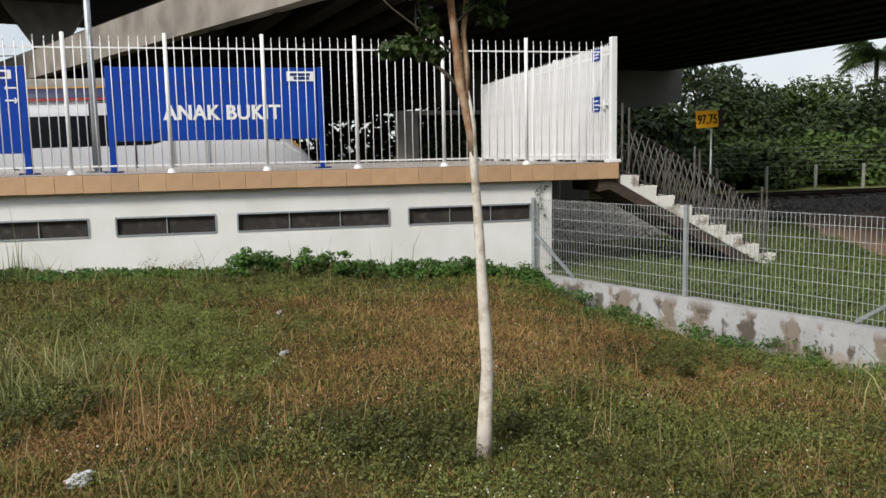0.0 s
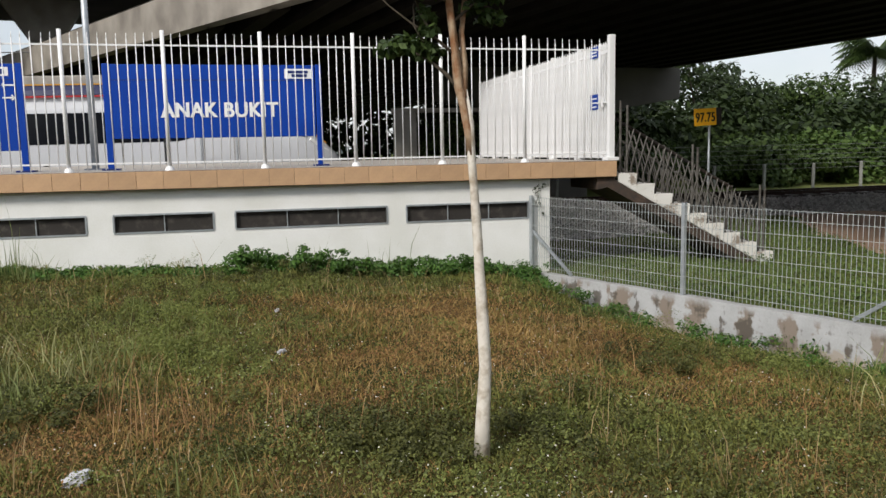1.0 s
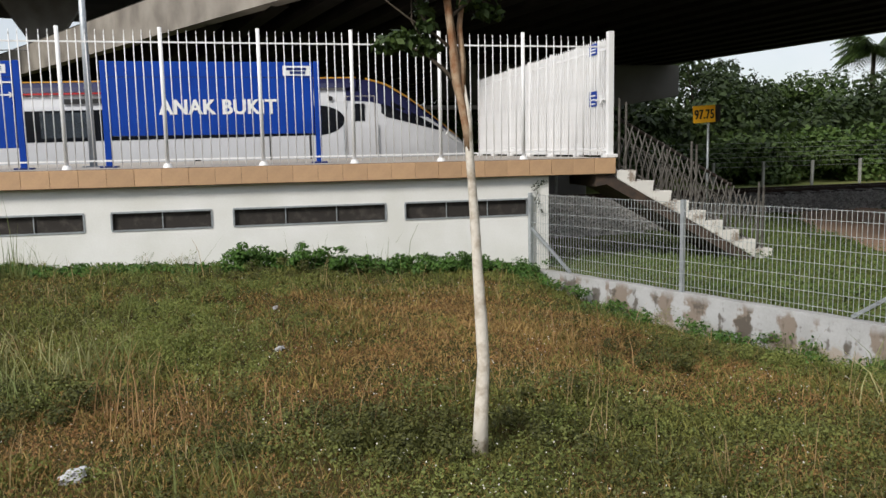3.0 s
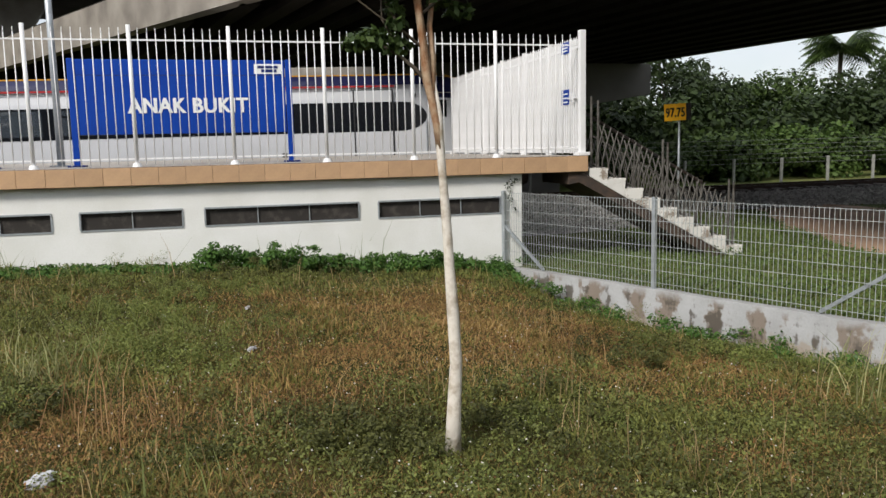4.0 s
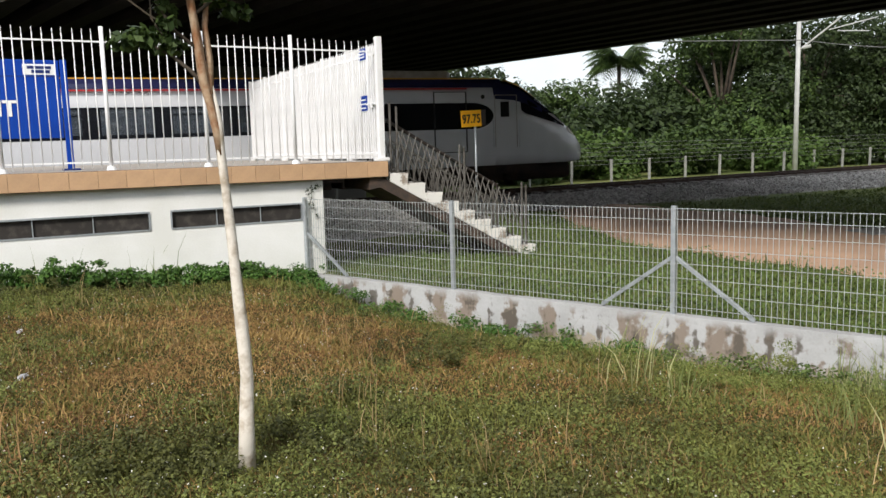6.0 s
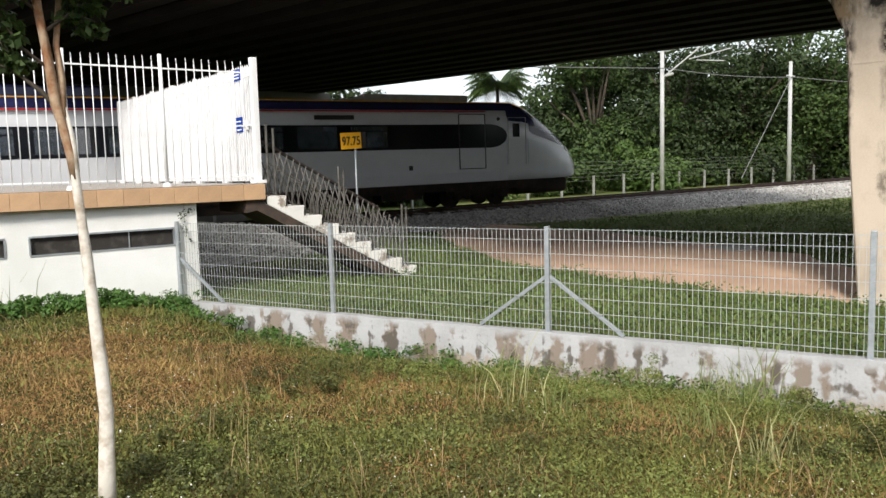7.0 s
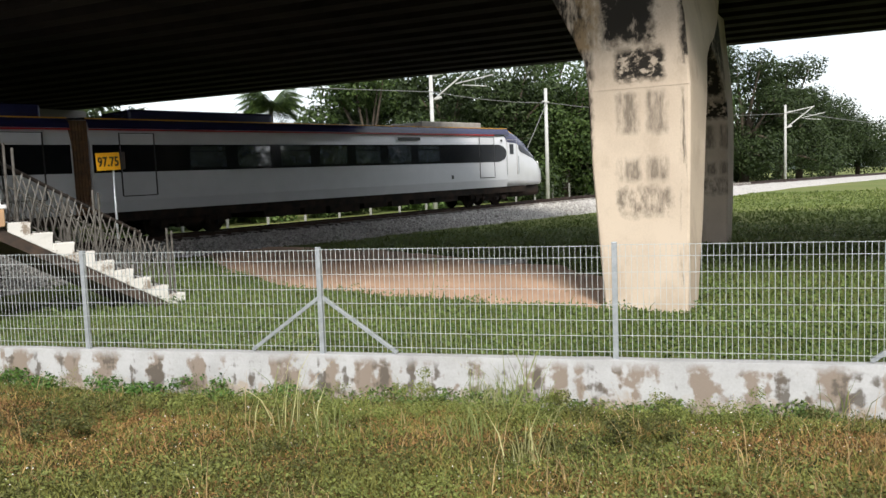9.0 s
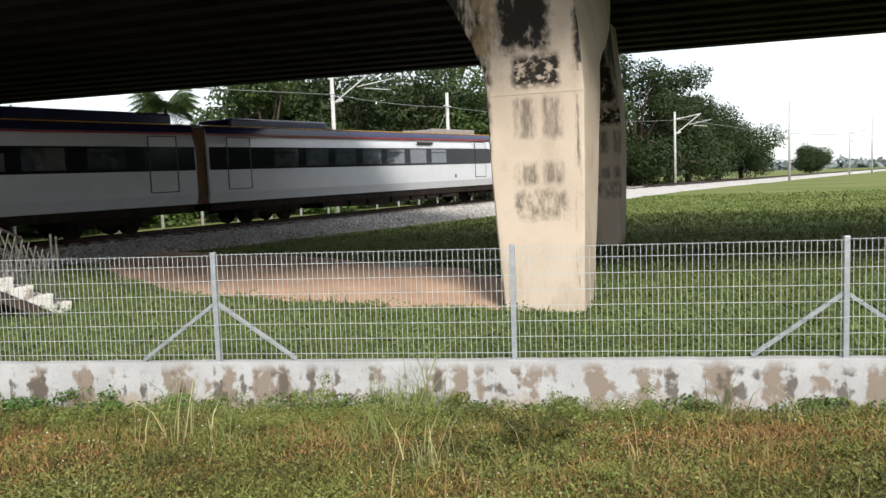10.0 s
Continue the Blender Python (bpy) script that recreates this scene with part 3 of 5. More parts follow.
    c = stain(c, (0.2, 3.4), (-0.66, -0.52), (9, 9, 1.2), 0.50, 0.60, grey, 0.05)
    c = stain(c, (1.2, 9.0), (0.74, 2.2), (5, 5, 1.5), 0.42, 0.54, black, 0.12)
    c = stain(c, (3.48, 4.05), (-0.36, 0.46), (5, 5, 7), 0.42, 0.50, black, 0.14)
    c = stain(c, (4.0, 9.0), (-0.24, 0.70), (4, 4, 1.2), 0.32, 0.42, black, 0.36)
    c = stain(c, (3.70, 4.7), (-0.72, -0.50), (6, 6, 2), 0.42, 0.54, black, 0.16)
    c = stain(c, (4.0, 9.0), (0.62, 1.1), (4, 4, 2), 0.40, 0.60, (0.30, 0.21, 0.12), 0.1)
    l.new(c, p.inputs["Base Color"])
    return m


PIER_CONC = pier_material()


def pier(x, y, z0, prof, label):
    """A tapered pier of rows (height, left, right, front, back) above its foot."""
    ob = tagged(empty("pier", pose(x, y, z0, 0, 0, math.degrees(math.atan2(0.147, 0.989)))), label, "pier", "viaduct piers", kind="structure")
    bm = bmesh.new()
    rings = []
    c = 0.03
    for z, l, r, f, d in prof:
        rings.append([bm.verts.new(p) for p in ((f, -r + c, z), (f + c, -r, z), (d - c, -r, z), (d, -r + c, z), (d, l - c, z), (d - c, l, z), (f + c, l, z), (f, l - c, z))])
    for a, b in zip(rings, rings[1:]):
        for i in range(8):
            bm.faces.new((a[i], a[(i + 1) % 8], b[(i + 1) % 8], b[i]))
    bm.faces.new(list(reversed(rings[0]))), bm.faces.new(rings[-1])
    part("shaft", bm, PIER_CONC, ob, "beige stained concrete shaft")
    return ob


near_prof = [(-0.6, 0.60, 0.62, 0, 0.76), (0.03, 0.635, 0.632, 0, 0.80), (0.7, 0.69, 0.652, 0, 0.92), (1.35, 0.74, 0.667, 0, 1.06), (2.15, 0.80, 0.682, 0, 1.17), (2.85, 0.833, 0.69, 0, 1.25), (3.42, 0.852, 0.692, 0, 1.40), (3.45, 0.855, 0.688, 0.01, 1.42), (3.80, 0.895, 0.665, 0.01, 1.55), (3.95, 0.935, 0.65, 0.01, 1.62), (4.07, 1.0, 0.64, 0.01, 1.75), (4.25, 1.07, 0.625, 0.01, 2.05), (4.43, 1.17, 0.61, 0.01, 2.5), (4.85, 1.38, 0.54, 0.01, 3.3), (5.4, 1.72, 0.45, 0.01, 4.0), (6.43, 2.5, 0.30, 0.01, 4.3)]
near_pier = pier(7.33, -8.27, -0.45, near_prof, "tall tapered concrete pier with black mould stains")
part("cast_seam", boxes([(-0.006, 0.02, -0.685, 0.845, 3.425, 3.445)]), PIER_CONC, near_pier, "narrow casting seam")
far_prof = [(-0.6, 0.60, 0.20, 0, 0.75), (0.03, 0.62, 0.22, 0, 0.80), (1.35, 0.70, 0.25, 0, 0.95), (2.85, 0.76, 0.26, 0, 1.05), (3.6, 0.78, 0.25, -0.03, 1.08), (4.3, 0.85, 0.21, -0.25, 1.1), (4.85, 0.95, 0.16, -0.8, 1.1), (5.45, 1.2, 0.08, -2.0, 1.1), (6.33, 1.6, 0.0, -4.4, 1.1)]
pier(17.66, -6.05, -0.45, far_prof, "tall tapered concrete pier standing in the shade")

# pier beyond the tracks, its cantilevered head reaching the far edge of the deck
far_pier = tagged(empty("pier", pose(18.3, 27.1, 0)), "grey concrete pier with a cantilevered crosshead beyond the tracks", "pier", "viaduct piers", kind="structure")
bm = bmesh.new()
prof = [(0, 6.0), (0, 4.35), (-4.2, 3.7), (-9.5, 3.7), (-13.5, 4.35), (-13.5, 6.0)]
fr, bk = [bm.verts.new((x, 0, z)) for x, z in prof], [bm.verts.new((x, 1.8, z)) for x, z in prof]
bm.faces.new(fr), bm.faces.new(list(reversed(bk)))
for i in range(6):
    bm.faces.new((fr[i], bk[i], bk[(i + 1) % 6], fr[(i + 1) % 6]))
bmesh.ops.bevel(bm, geom=list(bm.edges), offset=0.06, segments=2, affect="EDGES")
part("crosshead", bm, RAMP_CONC, far_pier)
part("shaft", boxes([(-8.4, -5.4, 0.1, 1.7, -1.0, 3.72)], 0.08), RAMP_CONC, far_pier)

# ---- railway ----
TRACK = Matrix.Translation((0, 11.4, 0.06)) @ Matrix.Rotation(-math.atan(0.07), 4, "Z") @ Matrix.Rotation(-0.010, 4, "Y")
track = tagged(empty("railway_track", TRACK), "metre-gauge track on concrete sleepers and ballast", "track", kind="structure")
level_off = lambda x: 0.0102 * max(0.0, x - 55) + 0.01 * min(0.0, x + 20)
for y in (-0.53, 0.53):
    bm = bmesh.new()
    for a, b in ((-300, -20), (-20, 55), (55, 700)):
        vs = box(bm, a, b, y - 0.034, y + 0.034, -0.04, 0) + box(bm, a, b, y - 0.008, y + 0.008, -0.13, -0.04) + box(bm, a, b, y - 0.06, y + 0.06, -0.15, -0.13)
        for v in vs:
            v.co.z -= level_off(v.co.x)
    part("rail", bm, RAIL_STEEL, track, "rusty brown steel rail")
bm = bmesh.new()
prof = ((-5.2, -1.3), (-4.4, -0.62), (-3.2, -0.36), (-1.7, -0.17), (1.8, -0.17), (3.3, -0.5), (4.5, -1.3))
cols = [-300 + i * 20 for i in range(13)] + [-55 + i * 0.5 for i in range(260)] + [76 + 12 * i for i in range(53)]
prev = None
for x in cols:
    col = [bm.verts.new((x, y + 0.18 * noise.noise(Vector((x * .5, y, 2))), z - level_off(x) + 0.05 * noise.noise(Vector((x * 2, y * 2, 0))))) for y, z in prof]
    if prev:
        for i in range(len(prof) - 1):
            bm.faces.new((prev[i], col[i], col[i + 1], prev[i + 1]))
    prev = col
part("ballast_bed", bm, BALLAST, track, "grey crushed stone ballast")
bm = bmesh.new()
prev = None
for x in cols:
    col = [bm.verts.new((x, y, z - level_off(x) + 0.02 * noise.noise(Vector((x * 2, y * 3, 4))))) for y, z in ((-1.62, -0.22), (-1.35, -0.125), (1.35, -0.125), (1.62, -0.22))]
    if prev:
        for i in range(3):
            bm.faces.new((prev[i], col[i], col[i + 1], prev[i + 1]))
    prev = col
part("track_bed", bm, TRACK_STAIN, track, "rust-stained ballast between the rails")
bm = bmesh.new()
box(bm, -0.11, 0.11, -1.0, 1.0, -0.12, 0.0, bevel=0.01)
sl = mesh(bm, SLEEPER)
for i in range(120):
    piece("sleeper", sl, track, pose(-14 + i * 0.65, 0, -0.10))


# ---- train ----
CAR = 25.2
HALF, ROOF, FLOOR = 1.38, 3.80, 0.92


def section(w, top, bot):
    """Half outline of the car body, from the lower sill to the roof crown."""
    k = (top - bot) / (ROOF - FLOOR)
    return [(w * 0.93, bot), (w, bot + 0.35 * k), (w, top - 1.05 * k), (w * 0.965, top - 0.72 * k), (w * 0.86, top - 0.3 * k), (w * 0.62, top - 0.06 * k), (0.0, top)]


def loft(bm, stations):
    rings = []
    for x, w, top, bot in stations:
        half = section(w, top, bot)
        pts = [(-y, z) for y, z in half] + [(y, z) for y, z in reversed(half[:-1])]
        rings.append([bm.verts.new((x, y, z)) for y, z in pts])
    n = len(rings[0])
    for a, b in zip(rings, rings[1:]):
        for i in range(n - 1):
            bm.faces.new((a[i], b[i], b[i + 1], a[i + 1]))
        bm.faces.new((a[n - 1], b[n - 1], b[0], a[0]))
    bm.faces.new(rings[0]), bm.faces.new(list(reversed(rings[-1])))


def strip(x0, x1, z0, z1, out=0.004, t=0.006):
    """A thin panel on the near flank."""
    return (x0, x1, -HALF - out - t, -HALF - out + t, z0, z1)


def bogie(parent, x):
    bm = bmesh.new()
    for y in (-1, 1):
        box(bm, x - 1.5, x + 1.5, y * 1.015 - 0.065, y * 1.015 + 0.065, 0.42, 0.62)
    box(bm, x - 0.3, x + 0.3, -1.0, 1.0, 0.3, 0.7)
    for k in (-1.05, 1.05):
        box(bm, x + k - 0.14, x + k + 0.14, -1.13, -0.95, 0.30, 0.58)
        tube(bm, (x + k * 0.55, -1.05, 0.3), (x + k * 0.55, -1.05, 0.75), 0.09)
    bg = part("bogie", bm, UNDERFRAME, parent)
    for k in (-1.05, 1.05):
        for y in (-0.55, 0.55):
            bm = bmesh.new()
            tube(bm, (x + k, y - 0.06, 0.42), (x + k, y + 0.06, 0.42), 0.42, sides=24)
            part("wheel", bm, UNDERFRAME, bg)


BAND0, BAND1 = 2.13, 2.97


def door_leaf(parent, x0, x1):
    d = part("door", boxes([strip(x0 + 0.02, x1 - 0.02, 1.42, 3.30, 0.012)]), TRAIN_BODY, parent)
    part("door_glass", boxes([strip(x0 + 0.02, x1 - 0.02, BAND0, BAND1, 0.020)]), TRAIN_GLASS, d)
    part("door_seal", boxes([strip(x0 - 0.025, x0 + 0.016, 1.40, 3.33, 0.012), strip(x1 - 0.016, x1 + 0.03, 1.40, 3.33, 0.012), strip(x0 + 0.017, x1 - 0.017, 3.305, 3.33, 0.012), strip(x0 + 0.017, x1 - 0.017, 1.385, 1.415, 0.012)]), BLACK, d)


def carriage(parent, x1, front):
    """One car, its front end at x1; the leading car has the slanted nose."""
    x0 = x1 - CAR + 0.55
    bm = bmesh.new()
    st = [(x0, HALF, ROOF, FLOOR), (x1 - (3.9 if front else 0), HALF, ROOF, FLOOR)]
    if front:
        st += [(x1 - 3.2, HALF, ROOF - 0.06, FLOOR), (x1 - 2.7, HALF * 0.99, ROOF - 0.22, FLOOR), (x1 - 2.1, HALF * 0.965, ROOF - 0.58, FLOOR + .0), (x1 - 1.5, HALF * 0.92, ROOF - 1.02, FLOOR + 0.0), (x1 - 0.95, HALF * 0.85, ROOF - 1.46, FLOOR + 0.0), (x1 - 0.5, HALF * 0.74, ROOF - 1.82, FLOOR + 0.02), (x1 - 0.2, HALF * 0.60, ROOF - 2.12, FLOOR + 0.05), (x1, HALF * 0.42, ROOF - 2.45, FLOOR + 0.14)]
    loft(bm, st)
    body = part("body", bm, TRAIN_BODY, parent, "pearl grey car body")
    for p in body.data.polygons:
        p.use_smooth = front and p.center.x > x1 - 3.7 and abs(p.normal.x) < 0.97
    # roof shell, blue flank and stripes
    e = x1 - 3.6 if front else x1
    bm = bmesh.new()
    prev = None
    top = [(HALF * 0.97 + .008, 3.46), (HALF * 0.93 + .01, 3.60), (HALF * 0.84 + .012, 3.74), (HALF * 0.6, ROOF + 0.01), (0, ROOF + 0.05)]
    top = [(-y, z) for y, z in top] + [(y, z) for y, z in reversed(top[:-1])]
    for x in (x0, e):
        col = [bm.verts.new((x, y, z)) for y, z in top]
        if prev:
            for i in range(len(top) - 1):
                bm.faces.new((prev[i], col[i], col[i + 1], prev[i + 1]))
        prev = col
    part("roof", bm, TRAIN_ROOF, body, "navy blue roof shell")
    part("stripe", boxes([strip(x0, e - (1.3 if front else 0), 3.40, 3.445, -0.03)]), TRAIN_RED, body, "thin red stripe")
    part("gutter", boxes([(x0, e, -HALF * 0.86, -HALF * 0.83, 3.74, 3.775)]), TRAIN_YELLOW, body, "yellow gutter line")
    band_end = x1 - 4.75 if front else x1 - 0.05
    part("window_band", boxes([strip(x0 + 0.05, band_end, BAND0, BAND1)]), TRAIN_GLASS, body, "dark tinted window band")
    if front:
        bm = bmesh.new()
        c = (BAND0 + BAND1) / 2
        vs = [bm.verts.new((band_end + 0.001 + 0.78 * math.cos(a), -HALF - 0.010, c + (BAND1 - BAND0) / 2 * math.sin(a))) for a in [math.pi / 2 - math.pi * i / 20 for i in range(21)]]
        r = bmesh.ops.extrude_face_region(bm, geom=[bm.faces.new(vs)])
        bmesh.ops.translate(bm, vec=(0, 0.012, 0), verts=[v for v in r["geom"] if isinstance(v, bmesh.types.BMVert)])
        part("band_tip", bm, TRAIN_GLASS, body, "rounded end of the window band")
        doors = (x1 - 6.1, x0 + 0.9)
    else:
        doors = (x1 - 1.95, x0 + 0.9)
    for d in doors:
        door_leaf(body, d, d + 1.12)
    n = 7 if front else 9
    right = doors[0] - (2.9 if front else 0.9)
    pitch = (right - doors[1] - 1.9) / n
    for k in range(n):
        b = right - k * pitch
        w = part("window", boxes([strip(b - 1.36, b, BAND0 + 0.10, BAND1 - 0.06, 0.012)]), TRAIN_PANE, body, "lighter blue-grey window pane")
        if k % 2 == 0:
            part("transom", boxes([strip(b - 1.36, b, BAND1 - 0.24, BAND1 - 0.20, 0.02)]), TRAIN_GLASS, w)
    # underframe
    bm = bmesh.new()
    box(bm, x0 + 0.1, x1 - (2.2 if front else 0.1), -HALF * 0.9, HALF * 0.9, 0.62, FLOOR + 0.02)
    mid = (x0 + x1) / 2
    rnd = random.Random(int(x1 * 10))
    x = x0 + 6.2
    while x < x1 - 8.0:
        w = rnd.uniform(0.8, 1.8)
        box(bm, x, x + w, -HALF * 0.86, HALF * 0.86, rnd.uniform(0.28, 0.42), 0.63, bevel=0.02)
        x += w + rnd.uniform(0.1, 0.35)
    part("underframe", bm, UNDERFRAME, body, "grimy underfloor equipment")
    for k in (x0 + 3.4, x1 - (5.0 if front else 3.4)):
        bogie(body, k)
    part("socket", boxes([strip(x1 - 8.2, x1 - 8.05, 1.42, 1.58, 0.006)], 0.0), BLACK, body)
    part("destination_panel", boxes([strip(x1 - 11.6, x1 - 10.2, 3.14, 3.28, 0.006)]), BLACK, body)
    # roof units
    ru = boxes([(x0 + 1.5, x0 + 7.0, -0.95, 0.95, ROOF - 0.1, ROOF + 0.30)], 0.08)
    part("roof_unit", ru, TRAIN_ROOF, body, "dark roof equipment fairing")
    if front:
        part("roof_unit", boxes([(x1 - 9.6, x1 - 5.4, -0.98, -0.7, ROOF - 0.12, ROOF + 0.22), (x1 - 9.6, x1 - 5.4, 0.7, 0.98, ROOF - 0.12, ROOF + 0.22), (x1 - 9.4, x1 - 7.6, -0.69, 0.69, ROOF - 0.1, ROOF + 0.2), (x1 - 7.2, x1 - 5.6, -0.69, 0.69, ROOF - 0.1, ROOF + 0.2)], 0.03), SLEEPER, body, "grey air-conditioning unit")
    else:
        part("roof_unit", boxes([(x1 - 9.0, x1 - 0.6, -0.95, 0.95, ROOF - 0.1, ROOF + 0.36)], 0.08), TRAIN_ROOF, body, "dark roof equipment fairing")
    if front:
        # cab door with handrails and small window
        cd = part("cab_door", boxes([strip(x1 - 3.92, x1 - 3.90, 1.5, 3.22, 0.004), strip(x1 - 3.1, x1 - 3.08, 1.5, 3.22, 0.004), strip(x1 - 3.9, x1 - 3.1, 3.2, 3.22, 0.004)]), SLEEPER, body, "outlined cab door")
        part("cab_window", boxes([strip(x1 - 3.7, x1 - 3.38, 2.50, 3.0, 0.006)]), TRAIN_GLASS, cd)
        for hx in (x1 - 4.0, x1 - 3.02):
            bm = bmesh.new()
            tube(bm, (hx, -HALF - 0.05, 1.5), (hx, -HALF - 0.05, 2.4), 0.018)
            part("handrail", bm, GALV, cd)
        bm = bmesh.new()
        tube(bm, (x1 - 4.35, -HALF - 0.012, 3.16), (x1 - 4.35, -HALF + 0.01, 3.16), 0.07, sides=14)
        part("camera_boss", bm, BLACK, body)
        # windscreen side light and brow
        for sgn in (-1, 1):
            bm = bmesh.new()
            prev = None
            for i in range(13):
                x = x1 - 2.9 + 1.85 * i / 12
                w, top, bot = (float(np.interp(x, [r[0] for r in st], [r[k] for r in st])) for k in (1, 2, 3))
                half = sorted((z, y) for y, z in section(w, top, bot))
                zl, zu = np.interp(i, [0, 1, 12], [2.72, 2.60, 2.15]), np.interp(i, [0, 2, 12], [3.02, 3.06, 2.20])
                col = []
                for z in (zl, (2 * zl + zu) / 3, (zl + 2 * zu) / 3, zu):
                    y = float(np.interp(z, [h[0] for h in half], [h[1] for h in half]))
                    col.append(bm.verts.new((x, sgn * (y + 0.016), float(z))))
                if prev:
                    for j in range(3):
                        bm.faces.new((prev[j], col[j], col[j + 1], prev[j + 1]))
                prev = col
            r = bmesh.ops.extrude_face_region(bm, geom=list(bm.faces))
            bmesh.ops.translate(bm, vec=(0, -sgn * 0.03, 0), verts=[v for v in r["geom"] if isinstance(v, bmesh.types.BMVert)])
            part("side_windscreen", bm, TRAIN_GLASS, body, "black cab side window")
        bm = bmesh.new()
        pts = [(x1 - 3.3, ROOF - 0.045), (x1 - 2.7, ROOF - 0.21), (x1 - 2.1, ROOF - 0.57), (x1 - 1.5, ROOF - 1.01), (x1 - 0.95, ROOF - 1.45)]
        prev = None
        for i, (x, z) in enumerate(pts):
            w = (1.0, 0.9, 0.82, 0.74, 0.6)[i] * 0.85
            col = [bm.verts.new((x, y, z + 0.03 - 0.06 * (y / w) ** 2)) for y in (-w, -w / 2, 0, w / 2, w)]
            if prev:
                for j in range(4):
                    bm.faces.new((prev[j], col[j], col[j + 1], prev[j + 1]))
            prev = col
        part("windscreen", bm, TRAIN_GLASS, body, "raked black windscreen")
        for sgn in (-1, 1):
            bm = bmesh.new()
            pipe(bm, [(x1 - 3.3, sgn * 0.85, ROOF - 0.05), (x1 - 2.7, sgn * 0.765, ROOF - 0.22), (x1 - 2.1, sgn * 0.70, ROOF - 0.58), (x1 - 1.5, sgn * 0.63, ROOF - 1.02), (x1 - 0.95, sgn * 0.51, ROOF - 1.46), (x1 - 0.5, sgn * 0.42, ROOF - 1.82)], [0.03, 0.035, 0.04, 0.045, 0.045, 0.03], 6)
            part("windscreen_border", bm, TRAIN_YELLOW, body, "yellow line beside the windscreen")
            bm = bmesh.new()
            prev = None
            for x, w, top, bot in st[1:7]:
                k = section(w, top, bot)
                col = [bm.verts.new((x, sgn * (k[i][0] + 0.012), k[i][1] + 0.012)) for i in (3, 4, 5)]
                if x > x1 - 1.6:
                    col[0].co = col[1].co.copy() - Vector((0, 0, 0.02))
                if prev:
                    for j in range(2):
                        bm.faces.new((prev[j], col[j], col[j + 1], prev[j + 1]))
                prev = col
            part("nose_flash", bm, TRAIN_ROOF, body, "navy flash sweeping down the nose", True)
        for sgn in (-1, 1):
            bm = bmesh.new()
            box(bm, -0.34, 0.34, -0.03, 0.03, -0.05, 0.05, bevel=0.02)
            bmesh.ops.transform(bm, matrix=Matrix.Translation((x1 - 0.72, sgn * HALF * 0.735, 1.92)) @ Matrix.Rotation(sgn * radians(-28), 4, "Z") @ Matrix.Rotation(radians(34), 4, "Y"), verts=bm.verts)
            part("headlight", bm, LETTER, body, "slim white headlight")
        part("nose_skirt", boxes([(x1 - 3.4, x1 - 0.75, -HALF * 0.78, HALF * 0.78, 0.36, FLOOR + 0.06)], 0.18), UNDERFRAME, body, "dark lower nose skirt")


TRAIN_M = Matrix.Rotation(-math.atan(0.07), 4, "Z") @ Matrix.Rotation(-0.010, 4, "Y")
train = tagged(empty("train"), "pearl grey electric train with navy roof and tinted windows, moving", "train")
for i in range(5):
    carriage(train, -i * CAR, i == 0)
for i in range(1, 5):
    x = -i * CAR
    bm = bmesh.new()
    for k in range(6):
        box(bm, x - 0.0 + k * 0.092, x + 0.07 + k * 0.092, -HALF * 0.93, HALF * 0.93, 0.9, ROOF - 0.12)
    part("gangway", bm, GANGWAY, train, "brown ribbed gangway bellows")
NOSE = ((0.0, -2.75), (0.5, -2.38), (1.0, -1.9), (1.5, -1.24), (2.0, -0.3), (2.5, 0.83), (3.0, 2.14), (3.5, 3.63), (4.0, 5.32), (4.5, 7.19), (5.0, 9.26), (5.5, 11.53), (6.0, 13.96), (6.5, 16.61), (7.0, 19.47), (7.5, 22.5), (8.0, 25.84), (8.5, 29.43), (9.0, 33.2), (9.5, 37.25), (10.0, 41.55))


# ---- vegetation ----
def leaf_cloud(name, blobs, count, size, material, parent=None, label="", seed=1, flat=0.0):
    """Many small leaf cards spread through and over the blobs (x, y, z, rx, ry, rz)."""
    rng = np.random.default_rng(seed)
    w = np.array([b[3] * b[4] + b[4] * b[5] for b in blobs])
    pick = rng.choice(len(blobs), count, p=w / w.sum())
    B = np.array(blobs)[pick]
    d = rng.normal(size=(count, 3))
    d /= np.linalg.norm(d, axis=1)[:, None]
    r = rng.uniform(0.25, 1.0, count) ** 0.4
    lump = 1 + 0.22 * np.sin(d[:, 0] * 7 + pick) * np.sin(d[:, 1] * 6 + 2 * pick) + 0.12 * np.sin(d[:, 2] * 13 + pick)
    c = B[:, :3] + d * (r * lump)[:, None] * B[:, 3:]
    nrm = d * 0.8 + rng.normal(size=(count, 3)) * 0.6 + np.array([0, 0, 0.5])
    nrm /= np.linalg.norm(nrm, axis=1)[:, None]
    u = np.cross(nrm, rng.normal(size=(count, 3)))
    u /= np.linalg.norm(u, axis=1)[:, None]
    v = np.cross(nrm, u)
    s = size * rng.uniform(0.6, 1.4, count)[:, None]
    P = np.stack([c - u * s, c + v * s * 0.55, c + u * s, c - v * s * 0.55], 1).reshape(-1, 3)
    me = bpy.data.meshes.new("leaves")
    me.vertices.add(len(P)), me.loops.add(4 * count), me.polygons.add(count)
    me.vertices.foreach_set("co", P.ravel())
    me.loops.foreach_set("vertex_index", np.arange(4 * count))
    me.polygons.foreach_set("loop_start", np.arange(0, 4 * count, 4))
    me.update(calc_edges=True)
    me.materials.append(material)
    ob = new(name, me)
    ob.parent = parent
    return tagged(ob, label)


